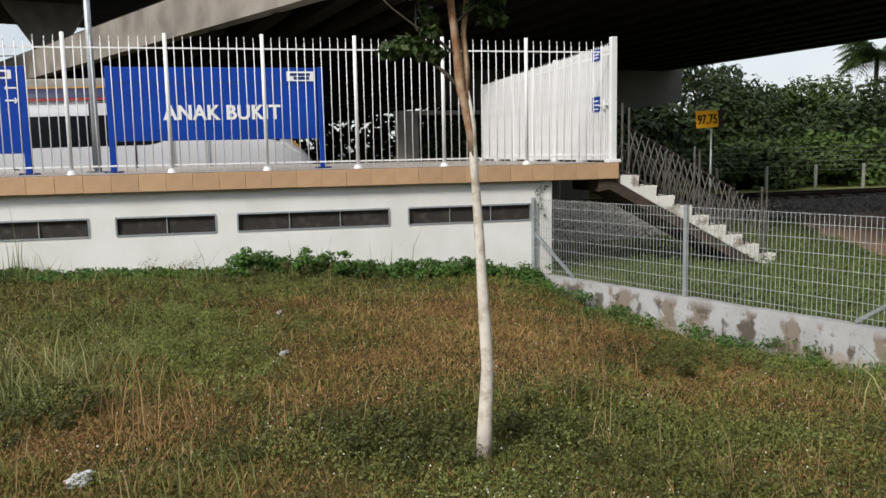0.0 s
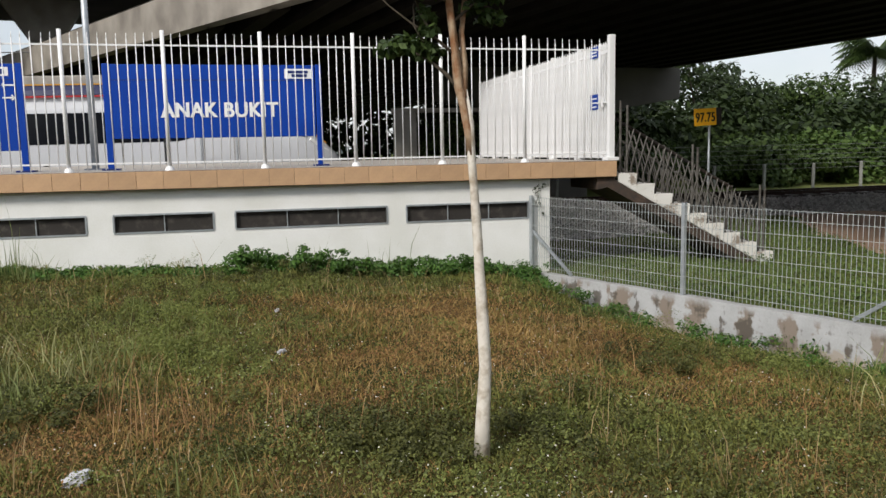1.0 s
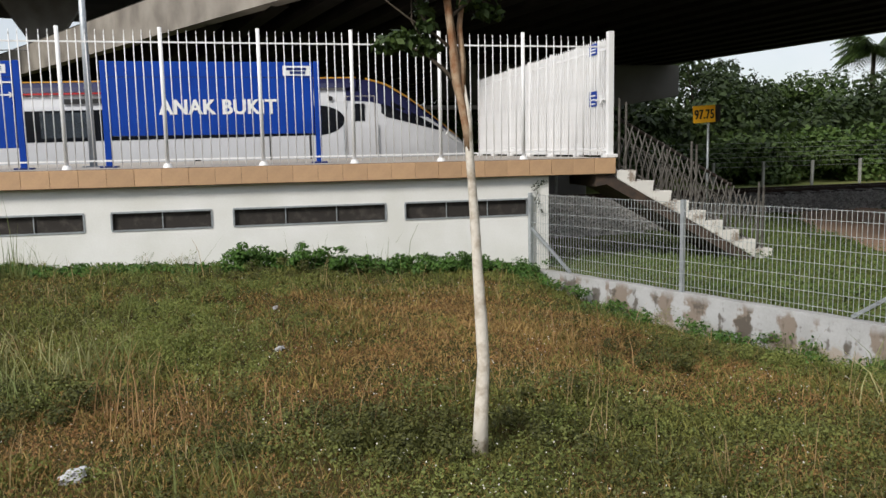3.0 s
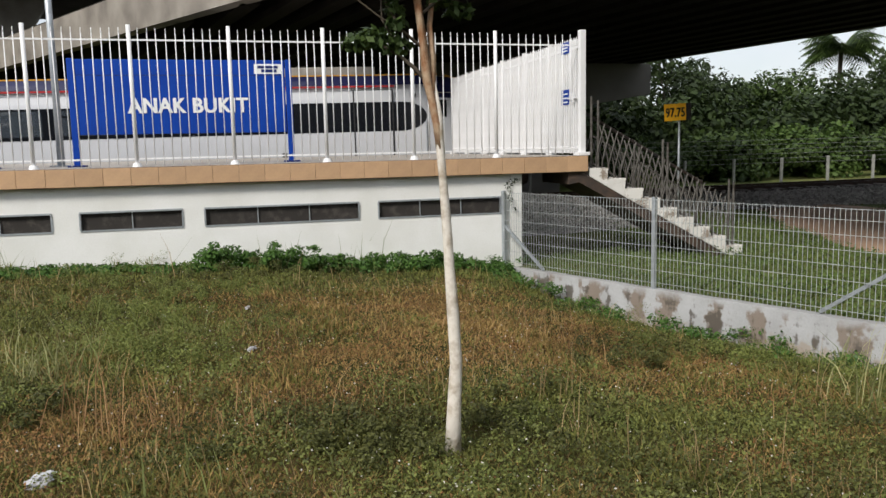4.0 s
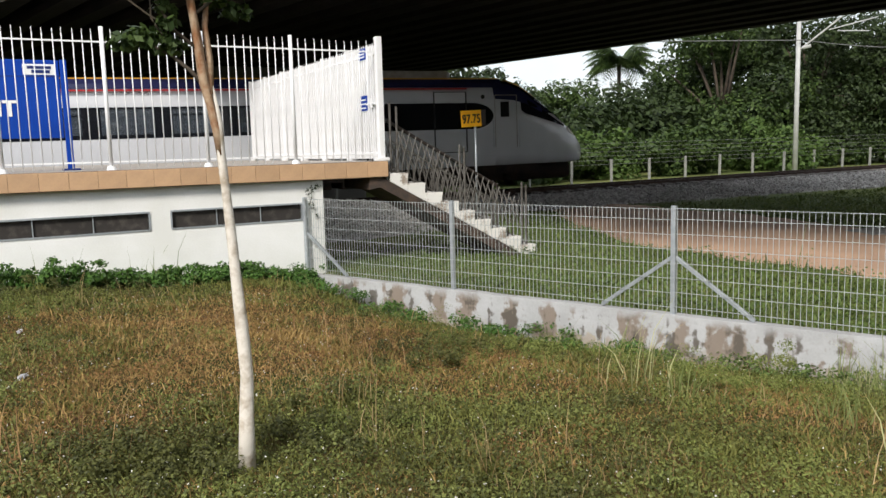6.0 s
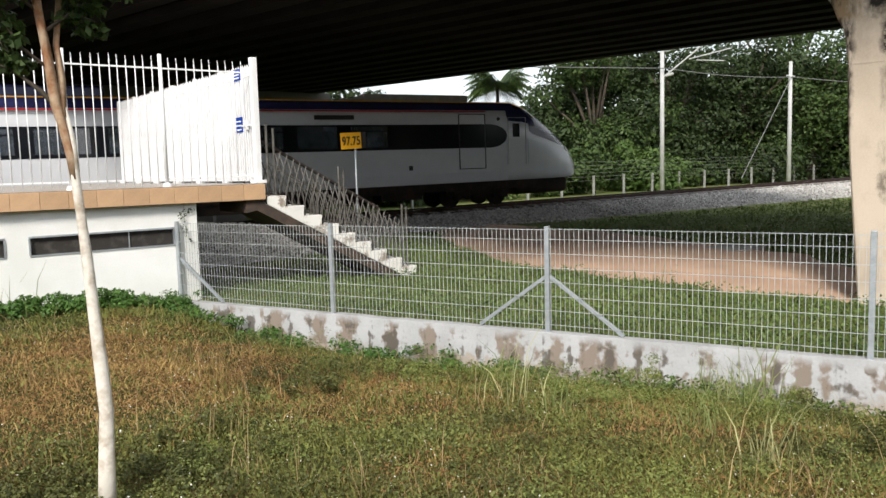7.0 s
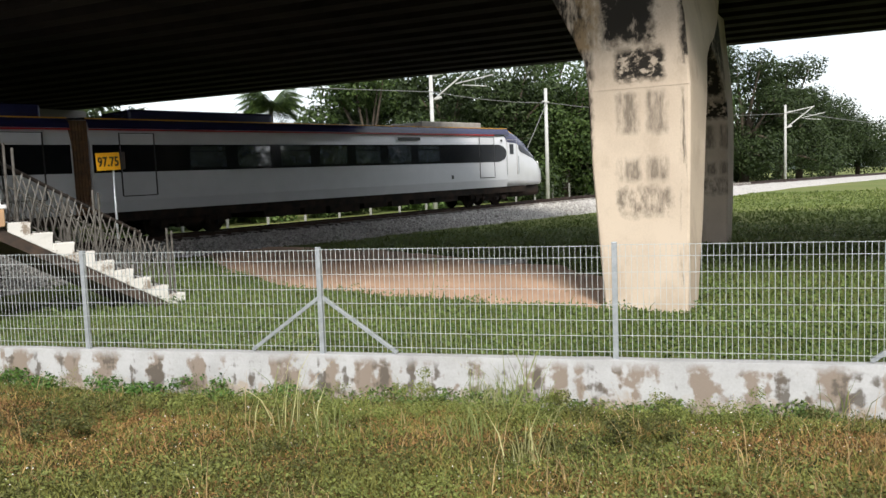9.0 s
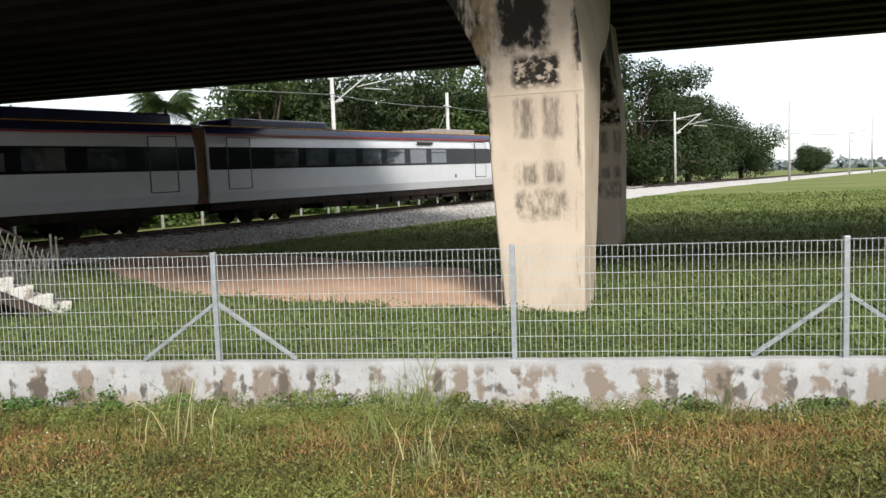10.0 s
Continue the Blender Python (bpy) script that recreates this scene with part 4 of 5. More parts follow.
def leaf_material(name, a, b, rough=0.6):
    m = bpy.data.materials.new(name)
    m.use_nodes = True
    n, l = m.node_tree.nodes, m.node_tree.links
    p = n["Principled BSDF"]
    geo, mix = n.new("ShaderNodeNewGeometry"), n.new("ShaderNodeMix")
    tex, co = n.new("ShaderNodeTexNoise"), n.new("ShaderNodeTexCoord")
    tex.inputs["Scale"].default_value = 0.5
    l.new(co.outputs["Object"], tex.inputs["Vector"])
    avg = n.new("ShaderNodeMath")
    avg.operation = "ADD"
    l.new(geo.outputs["Random Per Island"], avg.inputs[0]), l.new(tex.outputs[0], avg.inputs[1])
    mr = n.new("ShaderNodeMapRange")
    mr.inputs["From Min"].default_value, mr.inputs["From Max"].default_value = 0.3, 1.35
    l.new(avg.outputs[0], mr.inputs["Value"])
    mix.data_type = "RGBA"
    l.new(mr.outputs[0], mix.inputs["Factor"])
    mix.inputs[6].default_value, mix.inputs[7].default_value = (*a, 1), (*b, 1)
    l.new(mix.outputs[2], p.inputs["Base Color"])
    p.inputs["Roughness"].default_value = rough
    p.inputs["Specular IOR Level"].default_value = 0.3
    tr = n.new("ShaderNodeBsdfTranslucent")
    l.new(mix.outputs[2], tr.inputs["Color"])
    sh = n.new("ShaderNodeMixShader")
    sh.inputs[0].default_value = 0.2
    l.new(p.outputs[0], sh.inputs[1]), l.new(tr.outputs[0], sh.inputs[2])
    l.new(sh.outputs[0], n["Material Output"].inputs["Surface"])
    return m


LEAF_DARK = leaf_material("dark_foliage", (0.008, 0.018, 0.005), (0.038, 0.060, 0.016))
LEAF_MID = leaf_material("foliage", (0.012, 0.030, 0.007), (0.064, 0.102, 0.023))
LEAF_LIGHT = leaf_material("light_foliage", (0.035, 0.075, 0.013), (0.085, 0.135, 0.03))


def tree(x, y, h, spread, seed, mat=None, label="broad leafy tree with a dense dark green crown", leaf=0.34, count=9000, low=0.25):
    rng = random.Random(seed)
    z0 = ground_z(x, y) - 0.1
    ob = tagged(empty("tree", pose(x, y, z0)), label, "tree", "trees beyond the railway")
    bm = bmesh.new()
    top = Vector((rng.uniform(-0.5, 0.5), rng.uniform(-0.5, 0.5), h * 0.6))
    pipe(bm, [(0, 0, 0), (0.1, 0, h * 0.2), (top.x * 0.6, top.y * 0.6, h * 0.4), top], [h * 0.035, h * 0.028, h * 0.02, h * 0.01], wobble=0.3)
    blobs = []
    for i in range(24):
        a = rng.uniform(0, 2 * math.pi)
        k = rng.uniform(0.2, 0.85)
        z = h * rng.uniform(low + 0.1, 0.88)
        rr = spread * rng.uniform(0.28, 0.48) * (1.12 - 0.4 * z / h)
        p = Vector((math.cos(a) * spread * k * (1.1 - 0.4 * z / h), math.sin(a) * spread * k * (1.1 - 0.4 * z / h), z))
        blobs.append((p.x, p.y, p.z, rr, rr, rr * 0.75))
        b = Vector((0, 0, h * rng.uniform(0.2, 0.4)))
        pipe(bm, [b, (b + p) / 2 + Vector((0, 0, 0.3)), p], [h * 0.014, h * 0.009, h * 0.003], sides=6)
    part("trunk", bm, BARK_DARK, ob, smooth=True)
    leaf_cloud("crown", blobs, count, leaf, mat or LEAF_DARK, ob, seed=seed)
    return ob


for i, (x, y, h, sp, mt) in enumerate(((13, 46, 10, 6, LEAF_DARK), (21, 47, 10.5, 6, LEAF_DARK), (28, 41, 9.6, 6.0, LEAF_DARK), (36.5, 42, 7.6, 5.5, LEAF_MID), (43, 38, 7.6, 5.5, LEAF_DARK), (49, 35, 13, 6.5, LEAF_MID), (55, 31, 13.5, 6.5, LEAF_DARK), (61, 28, 14, 6.5, LEAF_DARK), (67, 25, 14, 7, LEAF_MID), (74, 22, 14, 7, LEAF_DARK), (72, 31, 18.5, 7.5, LEAF_MID), (86, 22, 20, 8, LEAF_MID), (95, 22, 20, 7.5, LEAF_DARK), (101, 17.5, 18, 7, LEAF_DARK), (106, 14.5, 17, 6.5, LEAF_DARK), (117, 14.5, 14, 8, LEAF_DARK), (129, 12.5, 13, 8, LEAF_DARK), (141, 11, 10.5, 7.5, LEAF_DARK), (240, 9, 7.5, 6.5, LEAF_DARK))):
    tree(x, y, h, sp, 10 + i, mt, leaf=0.17, count=24000, low=-0.02 if x < 110 else 0.12)
for i, (x, y, h, sp) in enumerate(((25, 31, 3.4, 3.2), (31, 30, 3.2, 3.2), (39, 29, 3.6, 3.4), (47, 28, 4, 3.5), (18, 33, 4, 3.4))):
    tree(x, y, h, sp, 50 + i, LEAF_LIGHT if i % 2 else LEAF_MID, "low leafy shrub by the far fence", 0.17, 6000, 0.0)

# young tree on the grass
TB = Vector((-3.12, -8.2, -0.215))
young = tagged(empty("young_tree", pose(*TB)), "slender young tree with pale trunk and reddish peeling bark", "tree")
bm = bmesh.new()
Tp = lambda x, z, dy=0.0: Vector((x + 3.12, dy, z + 0.21))
low_pts = [Tp(-3.12, -0.3), Tp(-3.105, 0.0), Tp(-3.09, 0.34), Tp(-3.10, 0.65), Tp(-3.12, 0.97), Tp(-3.135, 1.25), Tp(-3.15, 1.5), Tp(-3.163, 1.72), Tp(-3.165, 1.9), Tp(-3.19, 2.1)]
pipe(bm, low_pts, [0.058, 0.050, 0.042, 0.038, 0.034, 0.030, 0.027, 0.027, 0.022, 0.008], 12, 0.25)
part("trunk", bm, BARK, young, "smooth pale grey trunk", True)
bm = bmesh.new()
pipe(bm, [Tp(-3.163, 1.70), Tp(-3.18, 1.85), Tp(-3.21, 2.0), Tp(-3.235, 2.13), Tp(-3.26, 2.37), Tp(-3.29, 2.63), Tp(-3.30, 2.95, .05), Tp(-3.24, 3.4, .1), Tp(-3.2, 3.8, .1)], [0.025, 0.026, 0.027, 0.028, 0.026, 0.025, 0.028, 0.02, 0.01], 10, 0.6)
pipe(bm, [Tp(-3.2, 2.05), Tp(-3.19, 2.25, .03), Tp(-3.2, 2.45, .05), Tp(-3.15, 2.8, .1), Tp(-3.0, 3.3, .2)], [0.02, 0.02, 0.019, 0.015, 0.01], 8, 0.5)
part("upper_trunk", bm, BARK_RED, young, "reddish brown peeling upper trunk", True)
for pts, rad in (([(-3.215, 2.08), (-3.30, 2.19), (-3.385, 2.27), (-3.5, 2.34), (-3.66, 2.37)], 0.016), ([(-3.25, 2.3), (-3.38, 2.42), (-3.45, 2.56), (-3.5, 2.75)], 0.011), ([(-3.38, 2.40), (-3.52, 2.50), (-3.64, 2.60), (-3.75, 2.72)], 0.007), ([(-3.27, 2.5), (-3.12, 2.62), (-3.0, 2.6), (-2.9, 2.56)], 0.011), ([(-3.28, 2.6), (-3.45, 2.75), (-3.7, 2.8)], 0.01), ([(-3.45, 2.38), (-3.5, 2.48), (-3.49, 2.62)], 0.006)):
    bm = bmesh.new()
    pipe(bm, [Tp(x, z, 0.04 * i) for i, (x, z) in enumerate(pts)], [rad * (1 - 0.16 * i) for i in range(len(pts))], 6, 0.2)
    part("branch", bm, BARK_DARK, young, smooth=True)
bl = lambda x, z, r, q=0.6, dy=0.0: (*Tp(x, z, dy), r, r, r * q)
leaf_cloud("crown", [bl(-3.62, 2.36, 0.11, 0.5, .15), bl(-3.55, 2.40, 0.09, 0.5, .15), bl(-3.48, 2.36, 0.12, 0.55, .1), bl(-3.38, 2.33, 0.08, 0.7, .08), bl(-3.42, 2.45, 0.07, 0.5), bl(-3.42, 2.56, 0.07, 0.9, .1), bl(-3.12, 2.60, 0.09, 0.4, .1), bl(-3.0, 2.55, 0.09, 0.6, .1), bl(-3.05, 2.68, 0.12, 0.5, .1), bl(-3.5, 2.72, 0.2, 0.4), bl(-3.2, 2.85, 0.3, 0.5), bl(-2.95, 2.8, 0.2, 0.5), bl(-3.6, 3.0, 0.35), bl(-3.0, 3.2, 0.4), bl(-3.3, 3.5, 0.45)], 6500, 0.030, LEAF_MID, young, "small green compound leaves", 5)

# ---- grass ----
CAM_XY = (-4.3, -13.0)


# plan place, reach and strength of the dried (+) and lush (-) patches
DRY = ((-1.4, -5.0, 1.5, 1.5, 0.75), (-2.3, -3.0, 1.3, 1.1, 0.5), (-3.8, -6.1, 0.9, 0.8, 0.6), (-5.2, -7.2, 0.9, 0.5, 0.55), (0.4, -6.2, 0.8, 0.9, 0.45),
       (2.2, -11.8, 0.9, 0.5, 0.35), (-0.6, -7.6, 0.8, 0.5, 0.4), (-6.6, -4.2, 1.6, 1.6, -0.5), (-2.9, -8.0, 1.6, 0.5, -0.6), (-1.2, -8.3, 1.2, 0.5, -0.35),
       (-5.2, -4.6, 0.7, 1.2, -0.4), (1.6, -9.6, 1.4, 0.8, -0.35), (0.9, -7.9, 0.8, 0.6, -0.3))


def patch(x, y):
    """Where the turf has dried: above zero brown, below zero green."""
    p = 0.55 * noise.noise(Vector((x * 0.45 + 3.1, y * 0.55, 1.0))) + 0.55 * noise.noise(Vector((x * 1.2, y * 1.4, 4.0))) - 0.10
    for cx, cy, rx, ry, k in DRY:
        p += k * math.exp(-((x - cx) / rx) ** 2 - ((y - cy) / ry) ** 2)
    p -= 0.7 * math.exp(-side_of_wall(x, y) ** 2 / 0.5) + 0.5 * math.exp(-((y + 0.5) ** 2) / 0.9)
    return p


def scatter(n, r0, r1, a0, a1, seed, keep):
    rng = random.Random(seed)
    out = []
    while len(out) < n:
        r, a = rng.uniform(r0, r1), radians(rng.uniform(a0, a1))
        x, y = CAM_XY[0] - math.sin(a) * r, CAM_XY[1] + math.cos(a) * r
        if keep(x, y):
            out.append((x, y, r))
    return out


def front(x, y):
    return side_of_wall(x, y) < -0.1 and (y < -0.04 or x > 0.45)


def blades(name, spots, height, width, lean, material, label, seed, flat=False):
    """Bent tapering blades of grass in one mesh."""
    rng = np.random.default_rng(seed)
    P = np.array([(x, y, ground_z(x, y) - 0.01) for x, y, _ in spots])
    R = np.array([s[2] for s in spots])
    n = len(P)
    a = rng.uniform(0, 2 * np.pi, n)
    h = height * rng.lognormal(0, 0.4, n) * np.array([0.65 + 1.5 * max(0.0, noise.noise(Vector((x * 1.6, y * 1.6, 11)))) for x, y, _ in spots])
    w = width * rng.uniform(0.6, 1.4, n) * (0.6 + R / 9)
    ln = lean * rng.uniform(0.1, 1.3, n) * h
    b = rng.uniform(0, 2 * np.pi, n)
    side = np.stack([np.cos(a), np.sin(a), 0 * a], 1) * w[:, None]
    tip = np.stack([np.cos(b) * ln, np.sin(b) * ln, h], 1)
    mid = np.stack([np.cos(b) * ln * 0.3, np.sin(b) * ln * 0.3, h * 0.58], 1)
    V = np.stack([P - side, P + side, P + mid + side * 0.75, P + mid - side * 0.75, P + tip], 1).reshape(-1, 3)
    k = np.arange(n) * 5
    loops = np.stack([k, k + 1, k + 2, k + 3, k + 3, k + 2, k + 4], 1).ravel()
    starts = np.stack([np.arange(n) * 7, np.arange(n) * 7 + 4], 1).ravel()
    me = bpy.data.meshes.new("blades")
    me.vertices.add(len(V)), me.loops.add(len(loops)), me.polygons.add(len(starts))
    me.vertices.foreach_set("co", V.ravel())
    me.loops.foreach_set("vertex_index", loops)
    me.polygons.foreach_set("loop_start", starts)
    me.update(calc_edges=True)
    me.materials.append(material)
    return tagged(new(name, me), label, "grass", kind="stuff")


def clover(name, spots, lift, size, material, label, seed):
    """Small leaves spread low over the ground."""
    rng = np.random.default_rng(seed)
    n = len(spots)
    c = np.array([(x, y, ground_z(x, y)) for x, y, _ in spots])
    c[:, 2] += lift * rng.uniform(0.1, 1, n) ** 1.2 * np.array([0.45 + 2.4 * max(0.0, noise.noise(Vector((x * 1.3, y * 1.3, 15)))) for x, y, _ in spots])
    nrm = rng.normal(size=(n, 3)) * 0.55 + np.array([0, -0.2, 1.0])
    nrm /= np.linalg.norm(nrm, axis=1)[:, None]
    u = np.cross(nrm, rng.normal(size=(n, 3)))
    u /= np.linalg.norm(u, axis=1)[:, None]
    v = np.cross(nrm, u)
    s = size * rng.uniform(0.6, 1.5, n)[:, None]
    P = np.stack([c - u * s, c + v * s * 0.7, c + u * s, c - v * s * 0.7], 1).reshape(-1, 3)
    me = bpy.data.meshes.new("leaves")
    me.vertices.add(4 * n), me.loops.add(4 * n), me.polygons.add(n)
    me.vertices.foreach_set("co", P.ravel())
    me.loops.foreach_set("vertex_index", np.arange(4 * n))
    me.polygons.foreach_set("loop_start", np.arange(0, 4 * n, 4))
    me.update(calc_edges=True)
    me.materials.append(material)
    return tagged(new(name, me), label, "plants", kind="stuff")


GRASS_GREEN = leaf_material("green_grass", (0.030, 0.038, 0.008), (0.20, 0.20, 0.050), 0.7)
GRASS_DRY = leaf_material("dry_grass", (0.085, 0.050, 0.016), (0.42, 0.285, 0.105), 0.8)
GRASS_RED = leaf_material("reddish_weed", (0.075, 0.034, 0.013), (0.30, 0.160, 0.062), 0.8)
STRAW = leaf_material("straw", (0.24, 0.155, 0.07), (0.44, 0.33, 0.17), 0.8)
CREEPER = leaf_material("creeper_leaves", (0.018, 0.052, 0.009), (0.10, 0.20, 0.040), 0.5)
COVER = leaf_material("ground_cover", (0.035, 0.07, 0.018), (0.15, 0.21, 0.06), 0.55)
WEED = leaf_material("olive_weed", (0.026, 0.038, 0.009), (0.195, 0.215, 0.058), 0.6)
PETAL = leaf_material("pale_petals", (0.45, 0.42, 0.36), (0.75, 0.72, 0.66), 0.7)
rp = random.Random(4)
blades("grass", scatter(165000, 3.2, 14.5, 32, -92, 1, lambda x, y: front(x, y) and patch(x, y) + rp.uniform(-0.55, 0.55) < 0.08), 0.050, 0.0048, 1.1, GRASS_GREEN, "green tufted grass of uneven height", 1)
blades("dry_grass", scatter(105000, 3.2, 14.0, 32, -92, 2, lambda x, y: front(x, y) and patch(x, y) + rp.uniform(-0.5, 0.5) > -0.04), 0.042, 0.0042, 1.2, GRASS_DRY, "dried brown grass in patches", 2)
blades("rough_grass", scatter(26000, 0.2, 9.0, 32, -328 + 0, 31, lambda x, y: front(x, y) and (math.hypot(x + 4.3, y + 13.0) < 3.3 or y < -13.2)), 0.06, 0.006, 1.0, GRASS_GREEN, "rough green grass", 31)
clover("red_weed", scatter(46000, 3.2, 13.5, 32, -92, 12, lambda x, y: front(x, y) and patch(x, y) + rp.uniform(-0.45, 0.45) > 0.12), 0.06, 0.0095, GRASS_RED, "low reddish brown weeds", 12)
clover("leafy_weed", scatter(85000, 3.2, 14.0, 32, -92, 3, lambda x, y: front(x, y) and patch(x, y) + 0.6 * noise.noise(Vector((x * 0.9, y * 0.9, 9))) < 0.0), 0.11, 0.0112, WEED, "low green leafy weeds", 3)
blades("straw_stalks", scatter(2200, 3.4, 13, 32, -92, 5, lambda x, y: front(x, y) and noise.noise(Vector((x * 0.8, y * 0.8, 2))) > 0.08), 0.20, 0.0022, 0.7, STRAW, "thin dry seed stalks", 5)
clover("wildflowers", scatter(3200, 3.3, 12, 32, -92, 6, lambda x, y: front(x, y) and noise.noise(Vector((x * 0.6, y * 0.6, 7))) > -0.1), 0.17, 0.0065, PETAL, "tiny pale wildflowers in the grass", 6)

# taller bushy weeds in loose groups over the turf
rw = random.Random(61)
LIGHT_WEED = leaf_material("light_weed_leaves", (0.045, 0.066, 0.013), (0.22, 0.25, 0.065), 0.6)
DARK_WEED = leaf_material("dark_weed_leaves", (0.022, 0.028, 0.008), (0.12, 0.125, 0.035), 0.6)
for nm, lo, hi, mt, lb in (("bushy_weed", 0.02, 9, LIGHT_WEED, "bushy light green weeds standing above the turf"), ("dark_weed", -9, -0.10, DARK_WEED, "low dark green broad-leaved weeds")):
    wb = []
    for x, y, r in scatter(260, 3.6, 13, 32, -92, 62 if lo > 0 else 63, lambda x, y: front(x, y) and lo < noise.noise(Vector((x * 0.55 + 2, y * 0.7, 21.0))) < hi and patch(x, y) < 0.25):
        hh = (0.24 if lo > 0 else 0.11) * rw.uniform(0.4, 1.2)
        for j in range(4):
            wb.append((x + rw.gauss(0, 0.09), y + rw.gauss(0, 0.09), ground_z(x, y) + hh * rw.uniform(0.3, 1.0), 0.10, 0.10, 0.05))
    tagged(leaf_cloud(nm, wb, 42000, 0.0095 if lo > 0 else 0.011, mt, None, seed=64), lb, "weeds", kind="stuff")


def clump(x, y, r, n, h, w, lean, mat, label, seed):
    rng = random.Random(seed)
    spots = [(x + rng.gauss(0, r), y + rng.gauss(0, r), 5.0) for _ in range(n)]
    return blades("grass_clump", spots, h, w, lean, mat, label, seed)


LONG_GREEN = leaf_material("long_grass", (0.10, 0.14, 0.035), (0.24, 0.27, 0.10), 0.6)
for i, (x, y, r, n, h, le) in enumerate(((-8.0, -0.7, 0.18, 120, 0.5, 0.5), (-7.6, -0.8, 0.15, 70, 0.42, 0.6), (-6.75, -6.5, 0.2, 110, 0.46, 0.8), (-6.3, -6.7, 0.12, 60, 0.38, 0.9), (-4.9, -8.3, 0.35, 40, 0.22, 0.4), (-5.2, -8.9, 0.3, 40, 0.2, 0.5), (-5.75, -5.6, 0.3, 120, 0.26, 0.6), (-5.3, -4.4, 0.3, 110, 0.3, 0.6), (-3.7, -0.25, 0.35, 50, 0.45, 0.4), (-2.6, -0.25, 0.4, 50, 0.45, 0.4), (2.9, -8.3, 0.2, 140, 0.42, 0.5), (2.4, -9.0, 0.15, 110, 0.36, 0.6), (3.35, -7.2, 0.2, 120, 0.42, 0.5), (1.2, -9.3, 0.15, 90, 0.3, 0.6), (4.6, -11.4, 0.1, 60, 0.35, 0.5), (0.6, -8.4, 0.2, 90, 0.25, 0.7), (1.9, -6.3, 0.25, 100, 0.24, 0.7))):
    clump(x, y, r, n // 2, h, 0.0048, le, LONG_GREEN, "clump of long arching grass", 70 + i)
# reddish seed stalks, pale arching grass and bushy weeds that stand out of the turf
RED_STALK = leaf_material("reddish_stalks", (0.20, 0.095, 0.045), (0.46, 0.29, 0.14), 0.8)
PALE_GRASS = leaf_material("pale_arching_grass", (0.20, 0.20, 0.075), (0.42, 0.41, 0.20), 0.7)
for i, (x, y, r, n, h) in enumerate(((-5.4, -7.4, 0.2, 26, 0.40), (-5.1, -7.3, 0.22, 34, 0.44), (-4.75, -7.6, 0.25, 30, 0.36), (-4.4, -7.5, 0.2, 26, 0.34), (-4.1, -7.2, 0.3, 18, 0.30), (-1.9, -4.6, 0.8, 34, 0.30), (-0.9, -5.6, 0.7, 26, 0.28), (-3.0, -4.2, 0.6, 26, 0.26), (-0.2, -7.6, 0.5, 22, 0.26), (1.5, -11.2, 0.5, 22, 0.24), (-1.2, -7.0, 0.5, 22, 0.26))):
    clump(x, y, r, n, h, 0.0030, 0.55, RED_STALK, "thin reddish dry seed stalks", 110 + i)
for i, (x, y, r, n, h) in enumerate(((-6.45, -6.0, 0.16, 34, 0.50), (-6.05, -5.75, 0.14, 30, 0.48), (-6.9, -5.0, 0.2, 26, 0.5), (-6.7, -6.2, 0.15, 20, 0.42), (0.75, -10.1, 0.10, 46, 0.30), (2.75, -8.5, 0.12, 60, 0.42), (3.85, -12.3, 0.08, 30, 0.32), (0.3, -8.0, 0.15, 16, 0.4))):
    clump(x, y, r, n, h, 0.0042, 0.95, PALE_GRASS, "clump of pale arching grass", 130 + i)
rw2 = random.Random(15)
for i, (x, y, sp_, hh, lf) in enumerate(((-5.35, -5.2, 0.30, 0.42, 0), (-5.05, -5.8, 0.28, 0.36, 0), (-5.75, -2.9, 0.5, 0.40, 0), (-5.3, -3.9, 0.4, 0.40, 0), (-4.7, -3.0, 0.4, 0.3, 0), (-3.85, -7.85, 0.22, 0.14, 1), (-3.4, -7.95, 0.22, 0.14, 1), (-2.4, -7.9, 0.26, 0.16, 1), (-1.0, -6.5, 0.3, 0.20, 1), (1.45, -10.4, 0.35, 0.22, 1), (-6.2, -6.9, 0.3, 0.16, 1), (-4.5, -1.8, 0.5, 0.3, 1), (0.7, -7.8, 0.35, 0.24, 0), (1.6, -8.2, 0.35, 0.26, 0), (0.2, -6.6, 0.35, 0.22, 0), (2.4, -9.4, 0.3, 0.25, 0), (2.9, -10.6, 0.3, 0.22, 0))):
    z = ground_z(x, y)
    bs = [(x + rw2.gauss(0, sp_), y + rw2.gauss(0, sp_), z + hh * rw2.uniform(0.15, 1.0), 0.09, 0.09, 0.07) for _ in range(16)]
    ob = leaf_cloud("weed_patch", bs, 3000, 0.0100 if lf == 0 else 0.013, DARK_WEED if lf else LIGHT_WEED, None, seed=150 + i)
    tagged(ob, "patch of dark broad-leaved weeds in the turf" if lf else "patch of upright light green weeds in the turf", "weeds", kind="stuff")
# leafy plants along the platform wall and the boundary wall
def leafy_plant(x, y, z, blobs, count, size, material, label, group, seed):
    """A bushy plant of thin stems and many small leaves."""
    ob = tagged(empty("leafy_plant", pose(x, y, z)), label, "plant", group)
    bm = bmesh.new()
    loc = [(b[0] - x, b[1] - y, b[2] - z, *b[3:]) for b in blobs]
    for b in loc:
        pipe(bm, [(b[0] * 0.4, b[1] * 0.4, -0.02), (b[0] * 0.8, b[1] * 0.8, b[2] * 0.6), b[:3]], [0.006, 0.005, 0.003], 5)
    part("stems", bm, STEM, ob, smooth=True)
    leaf_cloud("leaves", loc, count, size, material, ob, seed=seed)
    return ob


